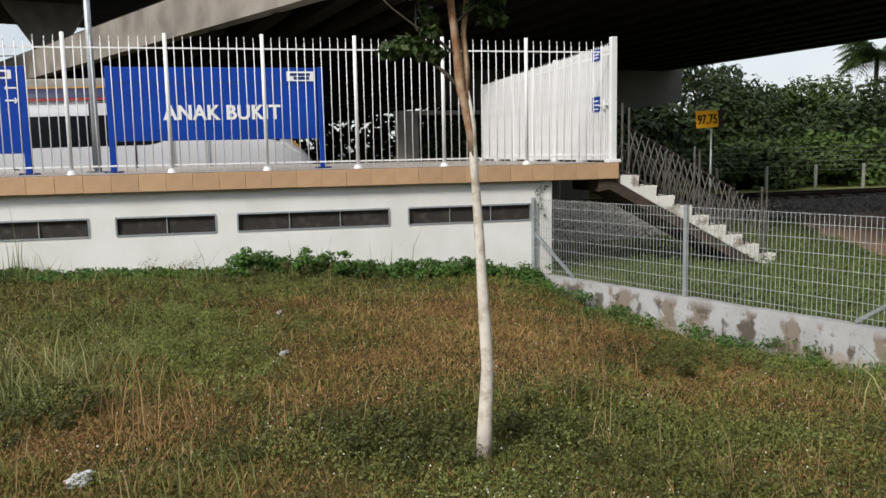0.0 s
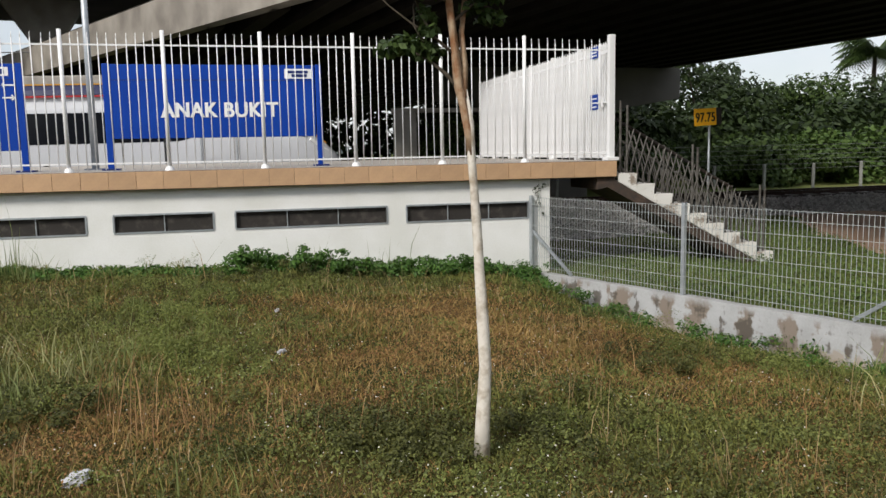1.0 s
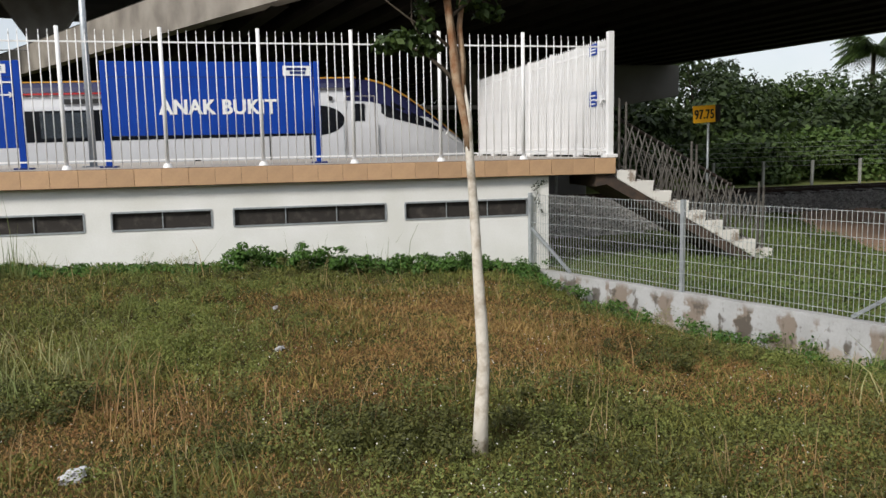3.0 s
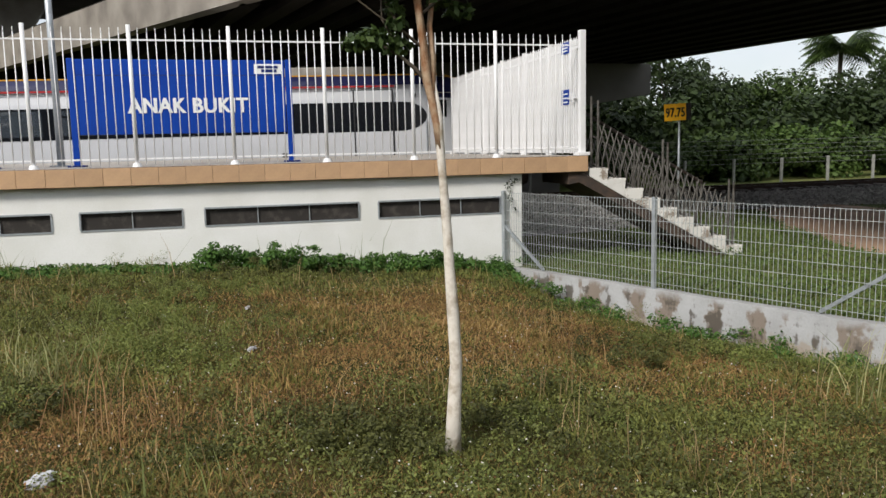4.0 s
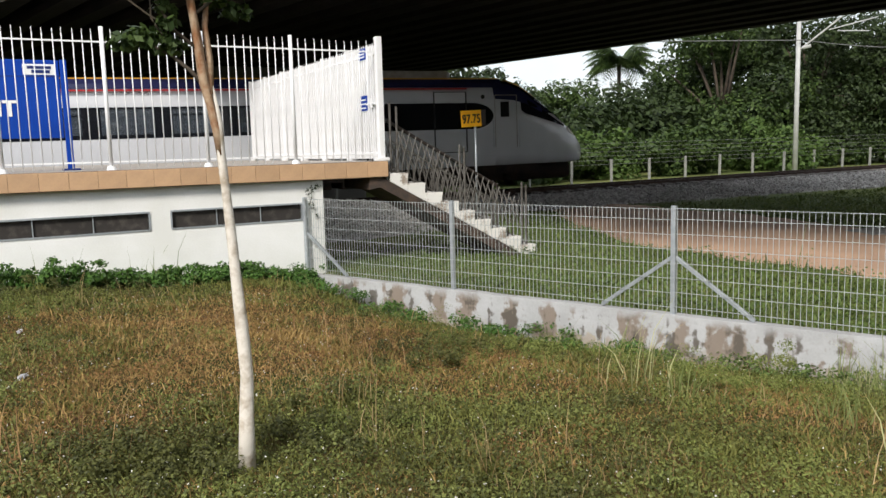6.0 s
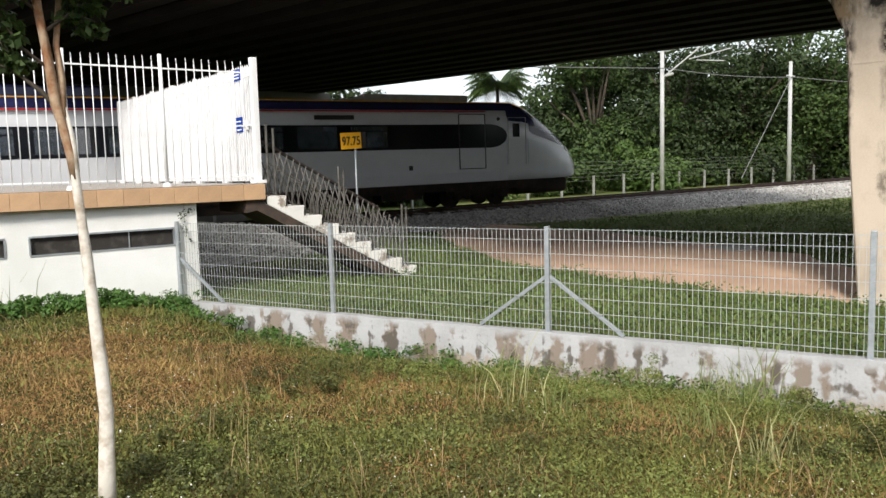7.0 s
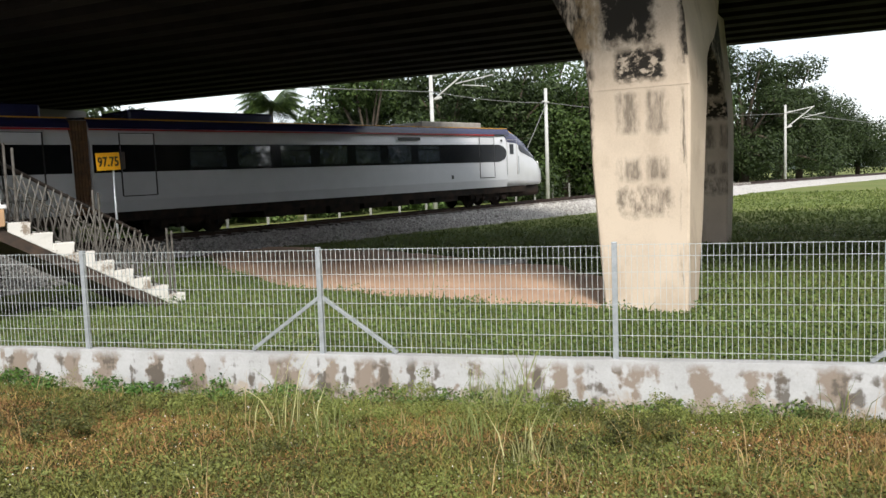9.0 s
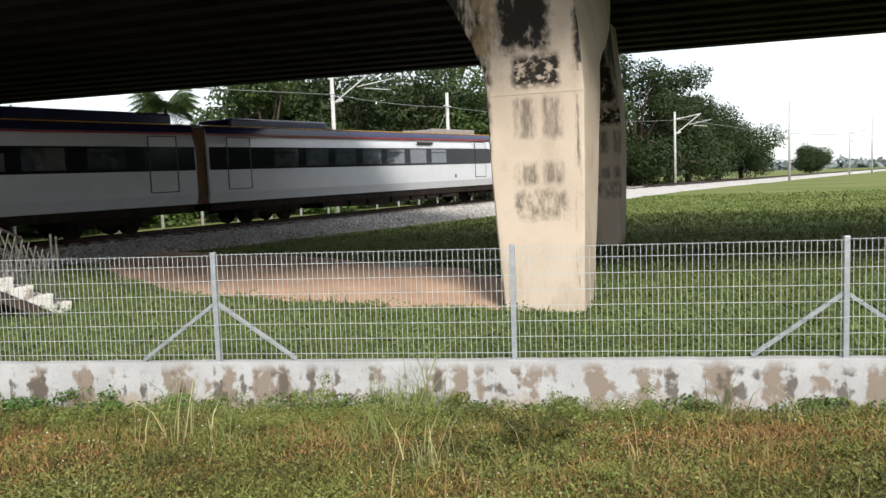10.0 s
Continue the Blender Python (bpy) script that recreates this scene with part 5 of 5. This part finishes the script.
STEM = surface("green_stem", (0.07, 0.10, 0.03), (0.10, 0.08, 0.04), 6, 0.7, bump=0)
rng = random.Random(8)
for k in range(42):
    x = -8.2 + k * 0.2
    big = 0.07 if x < -4.9 else (0.33 if x < -1.2 else 0.25)
    h = big * rng.uniform(0.35, 1.2)
    y = -0.28 - rng.uniform(0, 0.25)
    z = ground_z(x, y)
    bs = [(x + rng.gauss(0, 0.16), y + rng.gauss(0, 0.12), z + h * rng.uniform(0.1, 1.0), 0.11, 0.10, 0.07) for _ in range(9)]
    leafy_plant(x, y, z, bs, 640 if big > 0.15 else 300, 0.031, CREEPER, "bushy green creeper at the foot of the platform wall" if big > 0.15 else "low green weeds at the foot of the platform wall", "plants along the platform wall", 200 + k)
for k in range(30):
    s = -2.9 + k * 0.52 + rng.uniform(-0.1, 0.1)
    p = wall_xy(s, -0.25 - rng.uniform(0, 0.25))
    z = ground_z(p.x, p.y)
    h = rng.uniform(0.08, 0.24) + (0.12 if s < -1.5 else 0)
    bs = [(p.x + rng.gauss(0, 0.2), p.y + rng.gauss(0, 0.2), z + h * rng.uniform(0.1, 0.9), 0.17, 0.17, 0.07) for _ in range(6)]
    leafy_plant(p.x, p.y, z, bs, 420, 0.024, CREEPER if k < 12 else COVER, "low green weeds along the boundary wall", "plants along the boundary wall", 300 + k)
# ivy on the end pillar
ivy = leaf_cloud("ivy", [(0.2, -0.06, 1.02, 0.09, 0.03, 0.10), (0.32, -0.05, 1.1, 0.1, 0.02, 0.05), (0.22, -0.06, 0.8, 0.05, 0.02, 0.12), (0.3, -0.05, 0.6, 0.04, 0.02, 0.05)], 90, 0.022, LEAF_DARK, None, seed=9)
tagged(ivy, "dark ivy creeping on the white pillar", "plant")


# ---- ground beyond the wall ----
def in_sand(x, y, grow=0.0):
    e = ((x - 10.2 - 0.22 * y) / (2.9 + grow)) ** 2 + ((y + 0.1) / (7.4 + grow)) ** 2
    return e + 0.35 * noise.noise(Vector((x * 0.6, y * 0.6, 3))) + 0.15 * noise.noise(Vector((x * 2, y * 2, 3)))


bm = bmesh.new()
g = {}
for i in range(63):
    for j in range(100):
        x, y = 4.6 + i * 0.18, -8.8 + j * 0.18
        e = in_sand(x, y)
        g[i, j] = bm.verts.new((x, y, ground_z(x, y) + 0.16 * (1 - min(e, 1.6)) + 0.012 * noise.noise(Vector((x * 3, y * 3, 0)))))
for i in range(62):
    for j in range(99):
        q = [g[i, j], g[i + 1, j], g[i + 1, j + 1], g[i, j + 1]]
        if sum(in_sand(v.co.x, v.co.y) for v in q) / 4 < 1.12:
            bm.faces.new(q)
bmesh.ops.delete(bm, geom=[v for v in bm.verts if not v.link_faces], context="VERTS")
tagged(part("sand_patch", bm, SAND, smooth=True), "bare patch of orange sandy earth", "earth", kind="structure")


def back(x, y):
    return side_of_wall(x, y) > 0.12 and y < 6.6 - 0.07 * x + 0.8 * noise.noise(Vector((x * .4, 0, 0))) and in_sand(x, y) > 0.98 + random.uniform(-0.1, 0.15) and (x > 0.5 or y > 9) and not (x < 4 and y > 2.5)


FIELD_GRASS = leaf_material("field_grass", (0.042, 0.066, 0.014), (0.165, 0.21, 0.058), 0.7)
clover("ground_cover", scatter(110000, 9, 30, 2, -92, 21, back), 0.13, 0.022, COVER, "thick green ground cover behind the fence", 21)
blades("field_grass", scatter(50000, 10, 60, -25, -93, 22, back), 0.08, 0.0075, 0.9, FIELD_GRASS, "green field grass", 22)


# ---- stones ----
def stones(name, spots, size, material, label, seed):
    """Loose angular stones joined into one mesh."""
    rng = np.random.default_rng(seed)
    base = np.array([(1, 0, 0), (0, 1, 0), (-1, 0, 0), (0, -1, 0), (0, 0, 1), (0, 0, -1)], float)
    tri = np.array([(0, 1, 4), (1, 2, 4), (2, 3, 4), (3, 0, 4), (1, 0, 5), (2, 1, 5), (3, 2, 5), (0, 3, 5)])
    n = len(spots)
    a = rng.uniform(0, 2 * np.pi, n)
    sc = size * rng.lognormal(0, 0.3, (n, 1)) * rng.uniform(0.6, 1.2, (n, 3))
    V = base[None] * rng.uniform(0.7, 1.25, (n, 6, 1)) * sc[:, None, :]
    V = V @ np.array([[1, 0.3, 0.2], [-0.2, 1, 0.4], [0.3, -0.3, 1]])
    c, s_ = np.cos(a)[:, None], np.sin(a)[:, None]
    V = np.stack([V[..., 0] * c - V[..., 1] * s_, V[..., 0] * s_ + V[..., 1] * c, V[..., 2]], -1) + np.array(spots)[:, None, :]
    F = (tri[None] + (np.arange(n) * 6)[:, None, None]).reshape(-1)
    me = bpy.data.meshes.new("stones")
    me.vertices.add(6 * n), me.loops.add(24 * n), me.polygons.add(8 * n)
    me.vertices.foreach_set("co", V.ravel())
    me.loops.foreach_set("vertex_index", F)
    me.polygons.foreach_set("loop_start", np.arange(0, 24 * n, 3))
    me.update(calc_edges=True)
    me.materials.append(material)
    return tagged(new(name, me), label, "stones", kind="stuff")


STONE = leaf_material("ballast_stones", (0.22, 0.205, 0.19), (0.62, 0.60, 0.57), 0.9)
GRAVEL = leaf_material("bank_gravel", (0.13, 0.125, 0.12), (0.40, 0.39, 0.375), 0.9)
rg = random.Random(14)
inv = TRACK
sp = []
for i in range(22000):
    x, y = rg.uniform(3, 48), rg.uniform(-4.7, -1.45)
    z = np.interp(y, [-5.2, -4.4, -3.2, -1.7, 1.8], [-1.3, -0.62, -0.36, -0.17, -0.17])
    p = inv @ Vector((x, y, z + 0.02))
    sp.append(tuple(p))
stones("ballast_stones", sp, 0.045, STONE, "loose grey ballast stones beside the rails", 15)
# gravel bank beyond the platform end
bm = bmesh.new()
g = {}
bank = lambda x, y: -0.52 + 0.82 * smooth(4.0, 6.8, y) * (1 - 0.6 * smooth(3.5, 7.5, x))
for i in range(40):
    for j in range(40):
        x, y = -1.0 + i * 0.22, 2.0 + j * 0.2
        g[i, j] = bm.verts.new((x, y, bank(x, y) + 0.03 * noise.noise(Vector((x * 3, y * 3, 1)))))
for i in range(39):
    for j in range(39):
        bm.faces.new((g[i, j], g[i + 1, j], g[i + 1, j + 1], g[i, j + 1]))
tagged(part("gravel_bank", bm, BALLAST, smooth=True), "bank of grey gravel beside the platform end", "gravel", kind="structure")
stones("gravel", [(x, y, bank(x, y) + 0.015) for x, y in ((rg.uniform(0.3, 7), rg.uniform(2.2, 8)) for _ in range(12000))], 0.04, GRAVEL, "loose grey gravel on the bank", 16)


# ---- signs on the platform ----
def name_board(x0, x1, z0, z1, y, label):
    ob = tagged(empty("name_board", pose(x0, y, PZ)), label, "sign")
    w = x1 - x0
    part("panel", boxes([(0.06, w - 0.06, -0.02, 0.04, z0 - PZ, z1 - PZ)], 0.008), BLUE, ob, "blue enamel panel")
    part("panel_seam", boxes([(0.07, w - 0.07, -0.026, -0.0205, z1 - PZ - 0.262, z1 - PZ - 0.25)]), NAVY, ob)
    for x in (0.0, w):
        leg = part("post", boxes([(x - 0.045, x + 0.055, -0.045, 0.055, 0.025, z1 - PZ + 0.01)], 0.008), BLUE, ob)
        part("base_plate", boxes([(x - 0.13, x + 0.14, -0.12, 0.12, 0.0, 0.03)], 0.004), NAVY, leg)
    return ob


board = name_board(-6.85, -3.38, 2.02, 3.24, 1.2, "blue station name board with white lettering")
lettering("lettering", "ANAK BUKIT", 0.345, 0.004, LETTER, board, pose(0.84, -0.026, 2.37 - PZ), width=1.93, bold=0.012)
plaque = part("plaque", boxes([(2.90, 3.36, -0.028, -0.0215, 1.51, 1.675)]), LETTER, board, "white badge plate")
part("badge", boxes([(2.96, 3.30, -0.034, -0.029, 1.60, 1.645), (3.02, 3.28, -0.034, -0.029, 1.535, 1.585)]), NAVY, plaque)
left = name_board(-10.3, -8.15, 1.85, 3.24, 1.2, "blue platform direction board with white arrows")
pq = part("plaque", boxes([(1.6, 2.0, -0.028, -0.0215, 1.545, 1.685)]), LETTER, left, "white badge plate")
part("badge", boxes([(1.66, 1.94, -0.034, -0.029, 1.575, 1.655)]), NAVY, pq)
for z, s in ((1.40, -1), (1.20, 1)):
    bm = bmesh.new()
    box(bm, -0.09, 0.09, -0.004, 0.004, -0.012, 0.012)
    for k in (-1, 1):
        box(bm, -0.06, 0.0, -0.004, 0.004, -0.011, 0.011, Matrix.Translation((s * 0.09, 0, 0)) @ Matrix.Rotation(radians(k * 42 + (180 if s < 0 else 0)), 4, "Y"))
    ar = part("arrow", bm, LETTER, left)
    ar.location = (1.98, -0.03, z)
# lamp post
lamp = tagged(empty("lamp_post", pose(-7.3, 2.3, PZ)), "slim grey steel lamp post on the platform", "lamp post")
bm = bmesh.new()
tube(bm, (0, 0, 0), (0, 0, 4.2), 0.065, 0.05, 12)
part("pole", bm, GALV, lamp, smooth=True)
part("base_plate", boxes([(-0.16, 0.16, -0.16, 0.16, 0, 0.025)]), GALV, lamp)
# small blue notices on the side fence
for z0, z1 in ((3.32, 3.52), (2.41, 2.68)):
    nt = part("notice", boxes([(1.535, 1.543, 0.44, 0.76, z0, z1)]), BLUE, None)
    tagged(nt, "small blue notice plate with white bars, wired to the fence", "sign", "fence notices")
    for k in range(3):
        part("text_bar", boxes([(1.531, 1.534, 0.49, 0.71, z0 + 0.035 + k * (z1 - z0) * 0.27, z0 + 0.06 + k * (z1 - z0) * 0.27)]), LETTER, nt)
latch = part("gate_latch", boxes([(1.50, 1.53, 0.05, 0.42, 2.50, 2.53), (1.49, 1.53, 0.16, 0.22, 2.44, 2.60)], 0.004), WHITE_METAL, None)
tagged(latch, "white steel gate bolt on the side fence", "latch")

# ---- stair railings ----
def stair_railing(y, label):
    ob = tagged(empty("stair_railing", pose(1.78, y, 0)), label, "railing", "stair railings")
    slope = -RISE / RUN
    L = 2.92
    for top, r in ((1.35, 0.034), (0.24, 0.014)) if y > 0.5 else ((0.72, 0.014), (0.24, 0.014)):
        bm = bmesh.new()
        tube(bm, (0, 0, 1.13 + top), (L, 0, 1.13 + top + slope * L), r)
        part("rail", bm, OLD_RAIL if top < 1 else DARK_STEEL, ob)
    for x in (0.0, 0.13, 1.42, 1.52, L - 0.1, L):
        bm = bmesh.new()
        z = 1.13 + slope * x
        tube(bm, (x, 0, z - 0.1), (x, 0, z + 1.40), 0.022)
        part("post", bm, OLD_RAIL, ob)
    # bars that rise upright, then lean across one another and meet in pairs at the top
    n = 23
    p = (L - 0.18) / n
    bars = []
    for k, dy in ((1.5, -0.012), (-1.5, 0.012)):
        bm = bmesh.new()
        pipe(bm, [(0, dy, 0.0), (0, dy, 0.50), (k * p * 0.45, dy, 0.78), (k * p, dy * 0.3, 1.08)], [0.011, 0.011, 0.0125, 0.013], 6)
        bars.append(mesh(bm, OLD_RAIL, True))
    for i in range(n + 1):
        x = 0.09 + i * p
        for k, b in zip((1.5, -1.5), bars):
            if 0.05 < x + k * p < L - 0.02:
                piece("bar", b, ob, pose(x, 0, 1.06 + slope * x + 0.5 * slope * k * p, random.uniform(-.8, .8), random.uniform(-.8, .8)))
    return ob


stair_railing(0.02, "old weathered steel stair railing with bent lattice bars")
stair_railing(1.08, "old dark steel stair railing on the far side of the stairs")

# ---- distance board ----
km = tagged(empty("distance_board", pose(5.98, 4.0, 0, 0, 0, 0)), "orange kilometre board with black numbers on a slim post", "sign")
bm = bmesh.new()
tube(bm, (0, 0.03, -0.45), (0, 0.03, 2.58), 0.028)
part("post", bm, GALV, km, smooth=True)
bm = bmesh.new()
box(bm, -0.30, 0.28, -0.012, 0.0, 2.20, 2.60, bevel=0.004)
plate = part("plate", bm, ORANGE, km)
lettering("lettering", "97.75", 0.30, 0.003, BLACK, plate, pose(-0.26, -0.014, 2.295), width=0.50, bold=0.006)
side_plate = part("plate", boxes([(0.285, 0.297, 0.0, 0.30, 2.22, 2.62)]), DARK_STEEL, km, "dark back of the second number plate")
plate.rotation_euler = (0, radians(-3), 0)

# ---- litter ----
for i, (x, y, s) in enumerate(((-5.56, -8.2, 0.072), (-5.27, -3.5, 0.03), (-4.32, -5.35, 0.034), (-4.32, -3.3, 0.03))):
    bm = bmesh.new()
    bmesh.ops.create_icosphere(bm, subdivisions=3, radius=1.0)
    for v in bm.verts:
        k = 1 + 0.7 * noise.noise(v.co * 1.7 + Vector((i, 0, 0))) + 0.45 * noise.noise(v.co * 4)
        v.co = Vector((v.co.x * s * 1.05 * k, v.co.y * s * 0.8 * k, v.co.z * s * 0.6 * k + 0.25 * s * v.co.x))
    ob = part("plastic_scrap", bm, LITTER, None)
    ob.location = (x, y, ground_z(x, y) + s * 0.3 + 0.02)
    tagged(ob, "crumpled pale plastic scrap lying in the grass", "litter", "litter")
slab = part("cover_slab", boxes([(10.4, 12.0, -3.4, -2.5, -0.42, -0.24)], 0.02), CONCRETE, None)
tagged(slab, "flat concrete cover slab in the grass", "slab")

# ---- catenary masts ----
MAST = surface("mast_concrete", (0.50, 0.50, 0.49), (0.38, 0.38, 0.37), 1.5, 0.7)


def mast(az, dist, top, arms, seed):
    a = radians(az)
    x, y = -4.1 - math.sin(a) * dist, -13.1 + math.cos(a) * dist
    z = ground_z(x, y)
    ob = tagged(empty("catenary_mast", pose(x, y, z)), "pale overhead line mast with bracket arms", "mast", "catenary masts")
    bm = bmesh.new()
    tube(bm, (0, 0, -0.3), (0, 0, top - z), 0.16, 0.12, 10)
    part("pole", bm, MAST, ob, smooth=True)
    h = top - z
    if arms:
        for p, q, r in (((0, 0, h - 0.9), (1.6, -2.6, h - 0.3), 0.045), ((0, 0, h - 2.6), (1.5, -2.5, h - 0.35), 0.05), ((0.9, -1.4, h - 1.5), (2.2, -3.6, h - 1.0), 0.035), ((1.1, -1.8, h - 1.6), (2.0, -3.2, h - 1.75), 0.03)):
            bm = bmesh.new()
            tube(bm, p, q, r * arms, sides=6)
            part("bracket", bm, MAST, ob)
        for p in ((0.12, -0.2, h - 0.85), (0.12, -0.2, h - 2.45)):
            bm = bmesh.new()
            tube(bm, p, (p[0] + 0.25, p[1] - 0.4, p[2] + 0.1), 0.1, sides=8)
            part("insulator", bm, MAST, ob)
    else:
        bm = bmesh.new()
        tube(bm, (-0.5, 0, h - 1.0), (0.5, 0, h - 1.0), 0.05, sides=6)
        part("cross_arm", bm, MAST, ob)
    return Vector((x, y, top))


m1 = mast(-52.37, 54, 9.6, 1, 1)
m2 = mast(-60.5, 62, 8.4, 0, 2)
m3 = mast(-76.31, 96, 8.6, 1.3, 3)
m4 = mast(-83.57, 112, 10.2, 0, 4)
m5 = mast(-87.1, 170, 8.8, 1.3, 5)
m6 = mast(-88.37, 172, 11.0, 0, 6)


def cable(p, q, sag, r, label):
    bm = bmesh.new()
    n = 14
    pts = [Vector(p).lerp(Vector(q), i / n) - Vector((0, 0, sag * 4 * (i / n) * (1 - i / n))) for i in range(n + 1)]
    pipe(bm, pts, [r] * (n + 1), 5)
    tagged(part("overhead_wire", bm, DARK_WIRE, None), label, "cable", "overhead wires")


DARK_WIRE = surface("grey_wire", (0.16, 0.16, 0.16), (0.11, 0.11, 0.11), 3, 0.6, bump=0)
up = lambda v, x, y, z: (v.x + x, v.y + y, v.z + z)
cable((-60, 42, 7.6), up(m1, 0, -0.3, -2.0), 0.5, 0.03, "overhead wire between the masts")
cable(up(m1, 0, -0.3, -2.0), up(m2, 0, -0.2, -1.1), 0.2, 0.03, "overhead wire between the masts")
cable(up(m2, 0, -0.2, -1.1), up(m3, 0.5, -1, -0.9), 0.6, 0.03, "overhead wire between the masts")
cable(up(m3, 0.5, -1, -0.9), up(m5, 0, -1, -1.0), 0.8, 0.035, "overhead wire between the masts")
cable(up(m2, 0, 0, -1.2), (m2.x - 7.5, m2.y - 1.0, 0.4), 0.0, 0.03, "slanting stay wire of a mast")

# ---- fence and hedge beyond the railway ----
far = tagged(empty("far_fence", pose(0, 0, 0)), "line fence of pale concrete posts beyond the railway", "fence")
POST_CONC = surface("post_concrete", (0.30, 0.30, 0.28), (0.20, 0.20, 0.19), 2, 0.8)
bm = bmesh.new()
box(bm, -0.065, 0.065, -0.065, 0.065, -0.5, 1.35, bevel=0.012)
post_far = mesh(bm, POST_CONC)
fy = lambda x: 27.5 - 0.06 * x
for i in range(34):
    x = 8 + i * 3.0
    piece("post", post_far, far, pose(x, fy(x), ground_z(x, fy(x)) + 0.1, random.uniform(-1.5, 1.5), random.uniform(-1.5, 1.5)))
for k in range(6):
    bm = bmesh.new()
    tube(bm, (6, fy(6), 0.3 + k * 0.26), (110, fy(110), 0.75 + k * 0.26), 0.009, sides=5)
    part("wire", bm, DARK_WIRE, far)
hb = []
rg = random.Random(77)
for i in range(60):
    x = 6 + i * 1.9
    hb.append((x, fy(x) + 2.2 + rg.uniform(0, 1.5), 0.7 + rg.uniform(-.2, .5), 1.7, 1.0, rg.uniform(0.7, 1.3)))
tagged(leaf_cloud("hedge", hb, 28000, 0.17, LEAF_MID, None, seed=31), "rough green hedge behind the far fence", "hedge", kind="stuff")
dk = []
for i in range(61):
    x = -35 + i * 3.0
    dk.append((x, 34 - 0.06 * x + rg.uniform(0, 3), 2.0 + rg.uniform(-.5, 1.0) + (2.0 if x > 50 else 0), 3.0, 1.8, rg.uniform(1.8, 2.8) + (1.5 if x > 50 else 0)))
tagged(leaf_cloud("undergrowth", dk, 62000, 0.26, LEAF_DARK, None, seed=32), "dense dark undergrowth below the trees", "undergrowth", kind="stuff")

wd = []
for i in range(46):
    x = 49 + i * 1.05
    wd.append((x, 41 - 0.22 * (x - 40) + rg.uniform(0, 5), rg.uniform(3, 10.5), 3.0, 2.4, rg.uniform(1.8, 2.8)))
tagged(leaf_cloud("woodland", wd, 50000, 0.26, LEAF_DARK, None, seed=33), "close stand of leafy trees behind the railway", "trees", kind="stuff")
# unseen trees on the near side, behind the viewer, added to darken window reflections
for i, (x, y, h) in enumerate(((-26, -38, 9), (-17, -42, 10), (-8, -40, 9), (2, -43, 10), (12, -38, 9), (21, -36, 10), (30, -33, 10), (39, -36, 11), (48, -33, 10), (57, -36, 11), (66, -34, 10))):
    tree(x, y, h, 6.5, 90 + i, LEAF_DARK, leaf=0.45, count=4000, low=-0.02)

# palm
a = radians(-41.2)
px, py = -4.3 - math.sin(a) * 80, -13 + math.cos(a) * 80
palm = tagged(empty("palm", pose(px, py, ground_z(px, py))), "tall palm with drooping feathery fronds", "tree")
bm = bmesh.new()
pipe(bm, [(0, 0, 0), (0.1, 0, 3), (0, 0.1, 6), (0, 0, 10.1)], [0.28, 0.22, 0.2, 0.18], 9)
part("trunk", bm, BARK_DARK, palm, smooth=True)
for k in range(44):
    bm = bmesh.new()
    ang = k * 2.399
    rise = random.uniform(0.1, 1.5)
    d = Vector((math.cos(ang), math.sin(ang), 0))
    pts = [Vector((0, 0, 10.0)) + d * (3.4 * t) + Vector((0, 0, 2.0 * rise * t * 1.6 - 2.9 * t * t)) for t in [i / 14 for i in range(15)]]
    pipe(bm, pts, [0.04 * (1 - i / 18) for i in range(15)], 4)
    s = d.cross(Vector((0, 0, 1)))
    for i in range(2, 15):
        for sg in (-1, 1):
            L = 1.35 * math.sin(math.pi * min(1, i / 15 + 0.12)) + 0.15
            p = pts[i]
            q = p + s * sg * L * 0.8 + d * L * 0.45 - Vector((0, 0, L * 0.65))
            w = d * 0.12
            bm.faces.new([bm.verts.new(v) for v in (p - w, p + w, q)])
    part("frond", bm, LEAF_MID, palm)

# far tree line at the horizon
hz = []
for i in range(110):
    a = radians(40 - i * 1.35)
    hz.append((-4 - math.sin(a) * 620, -13 + math.cos(a) * 620, 2.5, 16, 16, rg.uniform(3, 8)))
# distance haze is mixed into this pale leaf colour
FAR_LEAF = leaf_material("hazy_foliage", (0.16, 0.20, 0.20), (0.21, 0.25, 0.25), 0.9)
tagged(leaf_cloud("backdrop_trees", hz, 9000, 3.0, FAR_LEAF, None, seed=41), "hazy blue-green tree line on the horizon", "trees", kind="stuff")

# grey wall and vines behind the tracks
gw = part("wall_trackside", boxes([(0.3, 1.1, 15.0, 15.3, -1.2, 3.1), (0.25, 4.0, 14.95, 15.35, 3.101, 3.25)], 0.02), CONCRETE, None)
tagged(gw, "grey concrete trackside wall with a pale coping", "wall", kind="structure")
tagged(leaf_cloud("vine", [(2.3, 15.4, 1.6, 1.2, 0.35, 1.5), (3.3, 15.4, 1.4, 0.9, 0.35, 1.3)], 2600, 0.09, LEAF_MID, None, seed=42), "leafy vine over the trackside wall", "vine")


def motions():
    walk(train, [(t, Matrix.Translation((x, 11.4 - 0.07 * x, 0.06 + 0.010 * x)) @ TRAIN_M) for t, x in NOSE])


motions()
